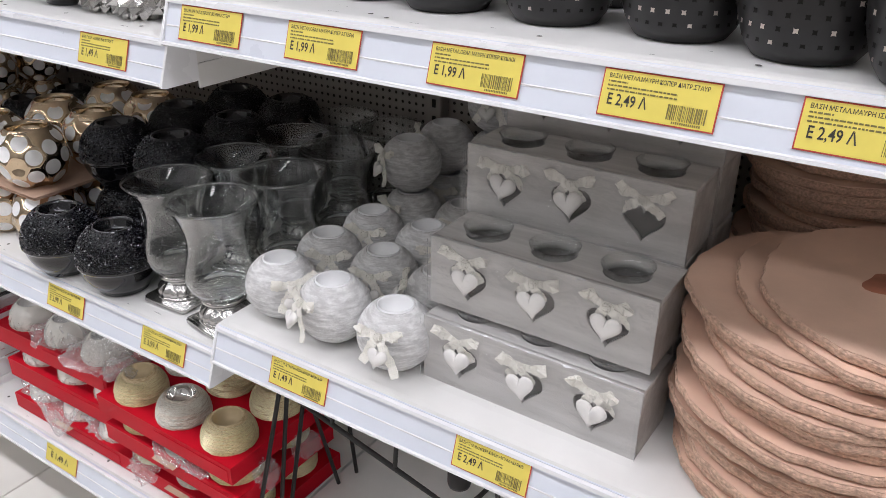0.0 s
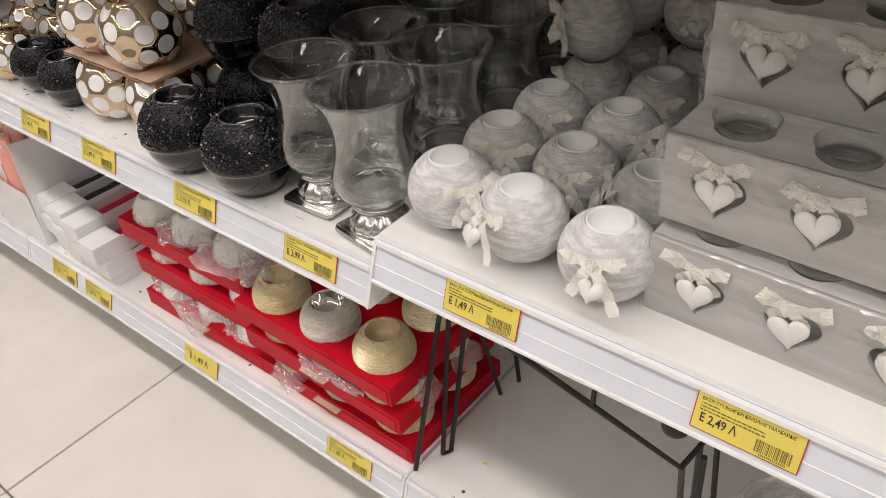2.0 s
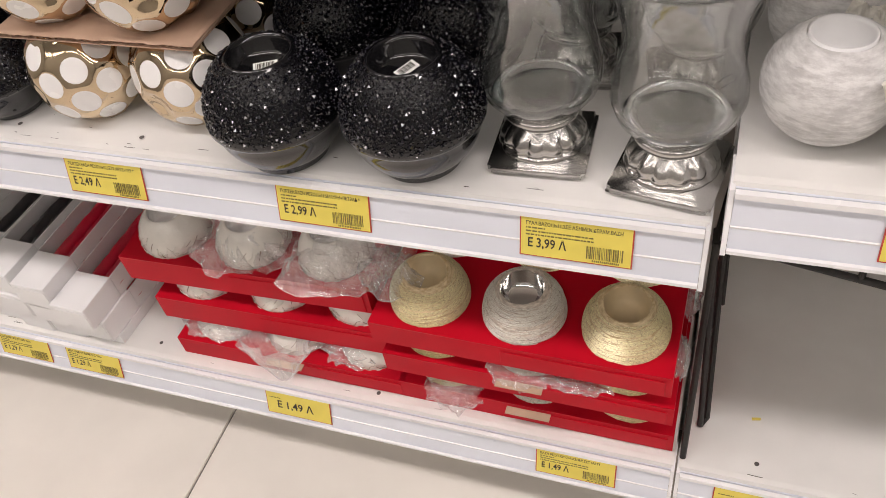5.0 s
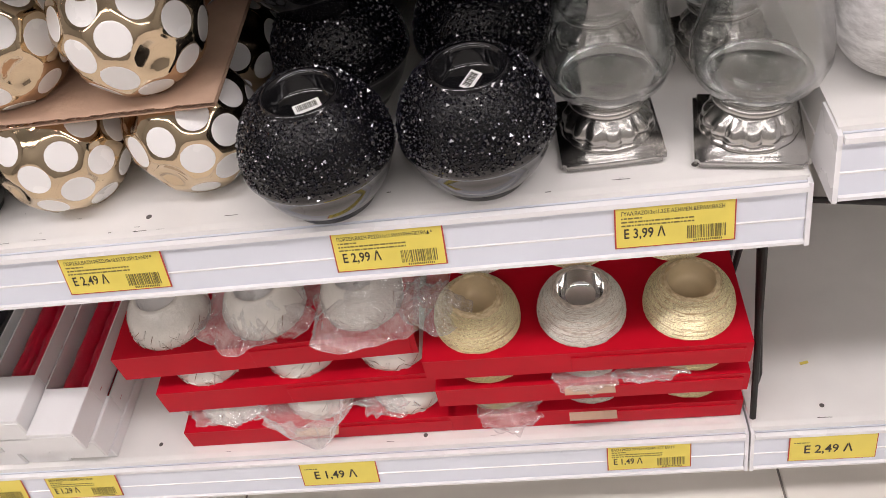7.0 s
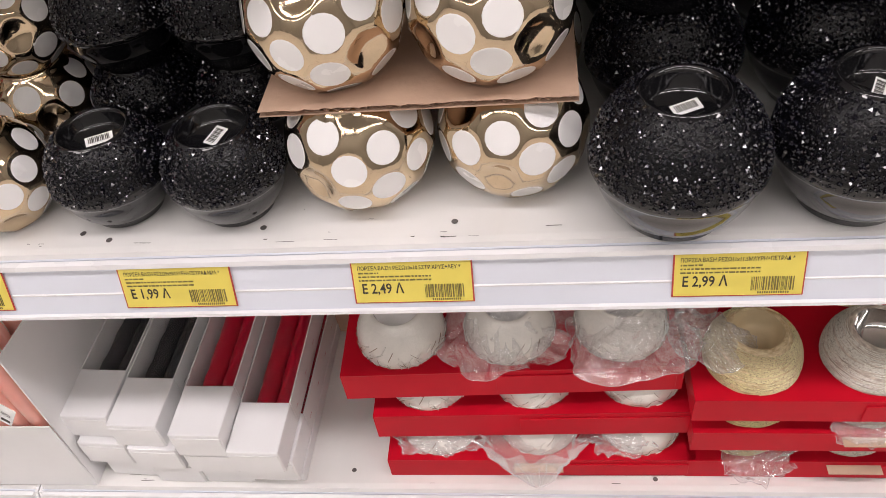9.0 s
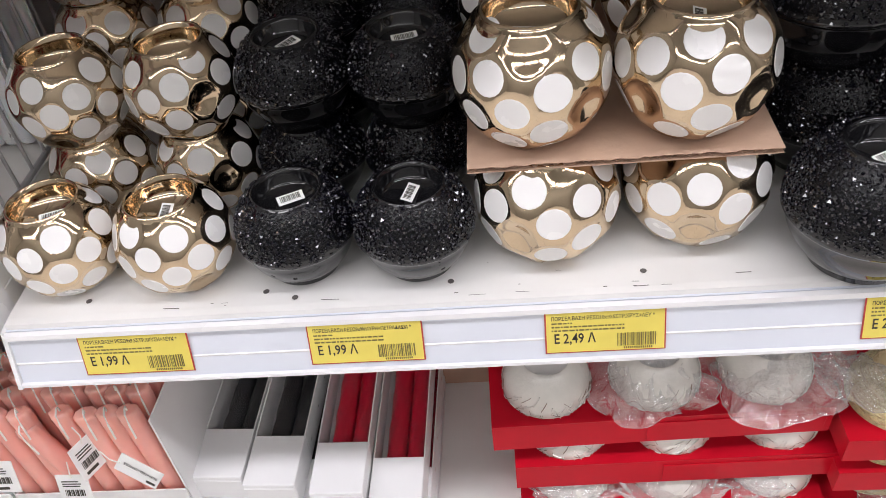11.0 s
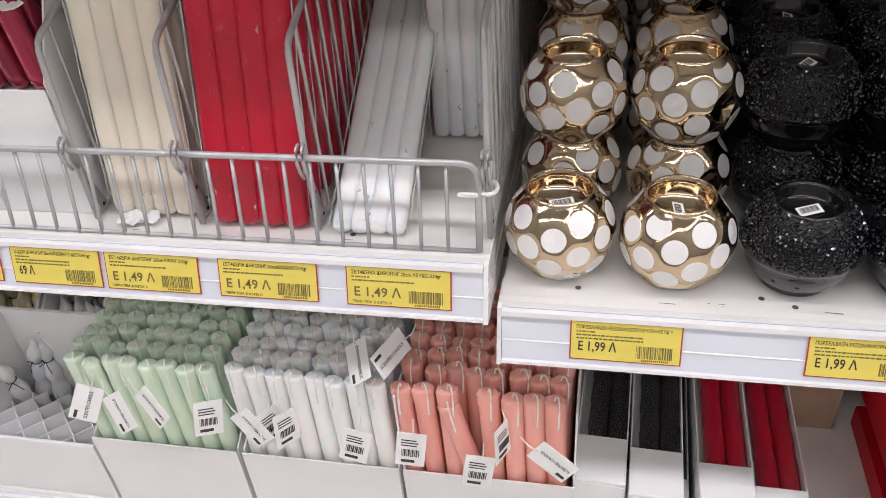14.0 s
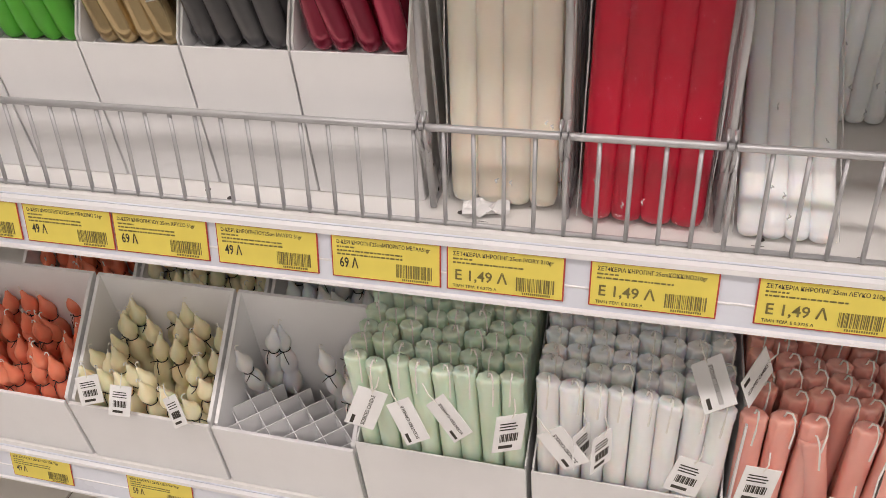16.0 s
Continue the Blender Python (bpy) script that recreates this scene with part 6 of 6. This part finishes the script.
def candle_pack(wm, colour, w=0.0755):
    ob = thing("candle_pack", "clear pack of four long " + colour + " candles", "candle pack", colour + " candle packs")
    r = w / 8
    can = mesh("candle", lathe([(0, 0), (r * 0.55, 0.0003), (r * 0.85, 0.002), (r, 0.007), (r, 0.240), (r * 0.6, 0.249), (0, 0.25)], 32, wobble=lambda a, z: (abs(math.cos(a)) ** 2.3 + abs(math.sin(a)) ** 2.3) ** -0.435), wm, True)
    for i in range(4):
        part("candle", can, wm, ob, m=pose(r * (2 * i + 1), 0.0005 * (i % 2) - r * 0.4, 0.0) @ Matrix.Diagonal((1.10, 0.75, 1, 1)))
    bm = bmesh.new()
    n, rows = 40, 36
    rings = []
    for j in range(rows + 1):
        z = -0.002 + 0.286 * j / rows
        ring = []
        for i in range(n):
            a = 2 * math.pi * i / n
            q = 0.0015 * noise.noise((math.cos(a) * 3 + seedx[0], math.sin(a) * 3, z * 45))
            ex, ey = w / 2 + 0.003 + q, r + 0.003 + q
            cx, cy = math.copysign(abs(math.cos(a)) ** 0.35, math.cos(a)), math.copysign(abs(math.sin(a)) ** 0.6, math.sin(a))
            flat = 1 - 0.75 * max(0, (z - 0.252) / 0.03) - 0.5 * max(0, (0.002 - z) / 0.016)
            ring.append(bm.verts.new((w / 2 + ex * cx, ey * cy * max(0.15, flat), z)))
        rings.append(ring)
    for a, b in zip(rings, rings[1:]):
        for i in range(n):
            bm.faces.new((a[i], a[(i + 1) % n], b[(i + 1) % n], b[i]))
    part("sleeve", bm, M_SLEEVE, ob, "crinkled clear plastic sleeve", smooth=True).visible_shadow = False
    rng = random.Random(int(seedx[0] * 10))
    # two long side ribbons and short squiggles: highlights of the sleeve, drawn whitish
    for k in range(9):
        fx, z0, L = rng.uniform(0.002, w - 0.002) if k > 2 else (-0.003, w + 0.003, w * 0.5)[k], rng.uniform(0.0, 0.03) if k % 3 == 0 else rng.uniform(0.0, 0.22), rng.uniform(0.002, 0.006)
        if k < 2:
            z0, L = 0.0, 0.25
        fold = [(fx + (0.0009 if k < 2 else 0.0022) * noise.noise((q * (0.5 if k < 2 else 0.16), k, seedx[0])), -r * 0.95 - 0.004 + (r * 0.8 if k < 2 else 0) + 0.0015 * noise.noise((q * 0.7, k + 9, seedx[0])), z0 + L * q / 16) for q in range(17)]
        part("film_fold", ribbon(fold, [0.0003 + 0.0007 * math.sin(math.pi * q / 16) * (1 + 0.7 * noise.noise((q * 0.9, k, 3.0))) for q in range(17)], (0.4, -1, 0.3), 0.0002), M_GLINT, ob, "whitish strip drawn as a glint on a film crease").visible_shadow = False
    hem = [(w * q / 30, -r * 0.9 - 0.003 - 0.003 * abs(noise.noise((q * 0.8, seedx[0], 1.0))), 0.0045 + 0.005 * noise.noise((q * 0.6, seedx[0], 5.0))) for q in range(31)]
    part("film_hem", ribbon(hem, 0.005, (0, -1, 0.4), 0.0002), M_SLEEVE, ob, "crumpled sealed end of the film").visible_shadow = False
    return ob


seedx = [0.0]
for x, y, wm, colour, n, lean, step in ((-0.2215, 0.031, W_RED, "red", 9, -13, 0.026), (-0.3095, 0.038, W_IVORY, "ivory", 8, -11, 0.026), (-0.1245, 0.021, W_WHITE, "white", 1, -60, 0.03)):
    seedx[0] += 2.7
    pk = candle_pack(wm, colour, 0.0755 if colour == "red" else 0.070 if colour == "ivory" else 0.055)
    for k in range(n):
        m = pose(x + 0.001 * k, y + step * k, S_A + 0.0028, lean + min(k, 5), (1.0 if colour == "red" else 0.5 if colour == "white" else 0), 0)
        if k == 0:
            pk.matrix_basis = m
        else:
            copy_thing(pk, m)
seedx[0] = 9.0
pk2 = candle_pack(W_WHITE, "upright white", 0.052)
pk2.matrix_basis = pose(-0.074, 0.170, S_A + 0.003, -6, 0, 0)
copy_thing(pk2, pose(-0.062, 0.212, S_A + 0.003, -5, 0, 0))
scrap = thing("paper_scrap", "crumpled white paper scrap on the shelf", "paper", m=pose(-0.285, 0.026, S_A + 0.0005, 0, 0, 10))
bm = bmesh.new()
bmesh.ops.create_grid(bm, x_segments=8, y_segments=5, size=0.5)
for v in bm.verts:
    v.co = Vector((v.co.x * 0.032, v.co.y * 0.018, 0.0045 + 0.0075 * noise.noise((v.co.x * 4, v.co.y * 4, 2.0))))
part("sheet", bm, M_PAPER, scrap)


# ---- black wire stand and pots on the empty bottom bay ----
rack = thing("wire_stand", "black wire plant stand on the bottom shelf", "stand")
zt = 0.366
part("rim", tube([(0.905, 0.085, zt), (1.010, 0.066, zt), (1.118, 0.046, zt), (1.215, 0.028, zt), (1.232, 0.20, zt), (0.92, 0.25, zt)], 0.0032, 8, closed=True), M_BLACKWIRE, rack, smooth=True)
for x, y in ((1.010, 0.066), (1.118, 0.046)):
    part("stub", tube([(x, y, zt), (x + 0.003, y + 0.002, zt + 0.060)], 0.0026, 8), M_BLACKWIRE, rack)
for pts in (((0.906, 0.085, zt), (0.905, 0.012, S_BASE + 0.003)), ((0.905, 0.10, zt), (0.917, 0.050, S_BASE + 0.003), (0.922, 0.060, S_BASE + 0.003), (0.911, 0.13, zt)), ((0.912, 0.12, zt), (0.917, 0.172, S_BASE + 0.003)), ((0.914, 0.19, zt), (0.924, 0.205, S_BASE + 0.003)),
            ((1.215, 0.03, zt), (1.206, 0.088, S_BASE + 0.003)), ((1.218, 0.06, zt), (1.212, 0.10, S_BASE + 0.003)), ((1.222, 0.09, zt), (1.218, 0.15, S_BASE + 0.003)), ((1.226, 0.05, zt), (1.236, 0.03, S_BASE + 0.003))):
    part("leg", tube(pts, 0.0030, 8), M_BLACKWIRE, rack)
part("knob", lathe([(0, 0), (0.012, 0.0), (0.013, 0.004), (0.013, 0.022), (0.010, 0.026), (0, 0.026)], 24), M_BLACKWIRE, rack, "black wooden end knob", smooth=True, m=pose(1.194, 0.060, 0.372))


def pot():
    ob = thing("planter_pot", "grey-washed pot with thick rim", "pot", "grey pots")
    part("wall", lathe([(0, 0), (0.036, 0), (0.040, 0.01), (0.0498, 0.0895), (0.0462, 0.0895), (0.037, 0.012), (0, 0.012)], 44), M_WASH, ob, smooth=True)
    part("rim", lathe([(0.046, 0.090), (0.050, 0.090), (0.0535, 0.094), (0.0535, 0.104), (0.0505, 0.107), (0.047, 0.104), (0.046, 0.090)], 44), M_WASH, ob, "thick rounded rim", smooth=True)
    return ob


stand(pot(), [(1.298, 0.122, S_BASE, 0), (1.410, 0.132, S_BASE, 40), (1.29, 0.25, S_BASE, 80), (1.40, 0.26, S_BASE, 10)])
note = thing("barcode_tag", "small white barcode tag on the stand", "tag", m=pose(1.222, 0.016, 0.338, -10, 15, 20) @ Matrix.Diagonal((0.6, 1, 0.7, 1)))
part("card", box(-0.009, 0.009, -0.0004, 0.0004, -0.03, 0), M_PAPER, note)
part("barcode", barcode(2), M_INK, note, m=pose(-0.008, -0.0007, -0.02) @ Matrix.Diagonal((0.65, 1, 1, 1)))["kind"] = "stuff"
crumb = thing("paper_crumb", "tiny yellow paper crumb on the shelf", "litter", m=pose(0.967, 0.07, S_BASE + 0.0004, 0, 0, 12))
part("flake", box(-0.004, 0.004, -0.0014, 0.0014, 0, 0.0006), M_YELLOW, crumb)
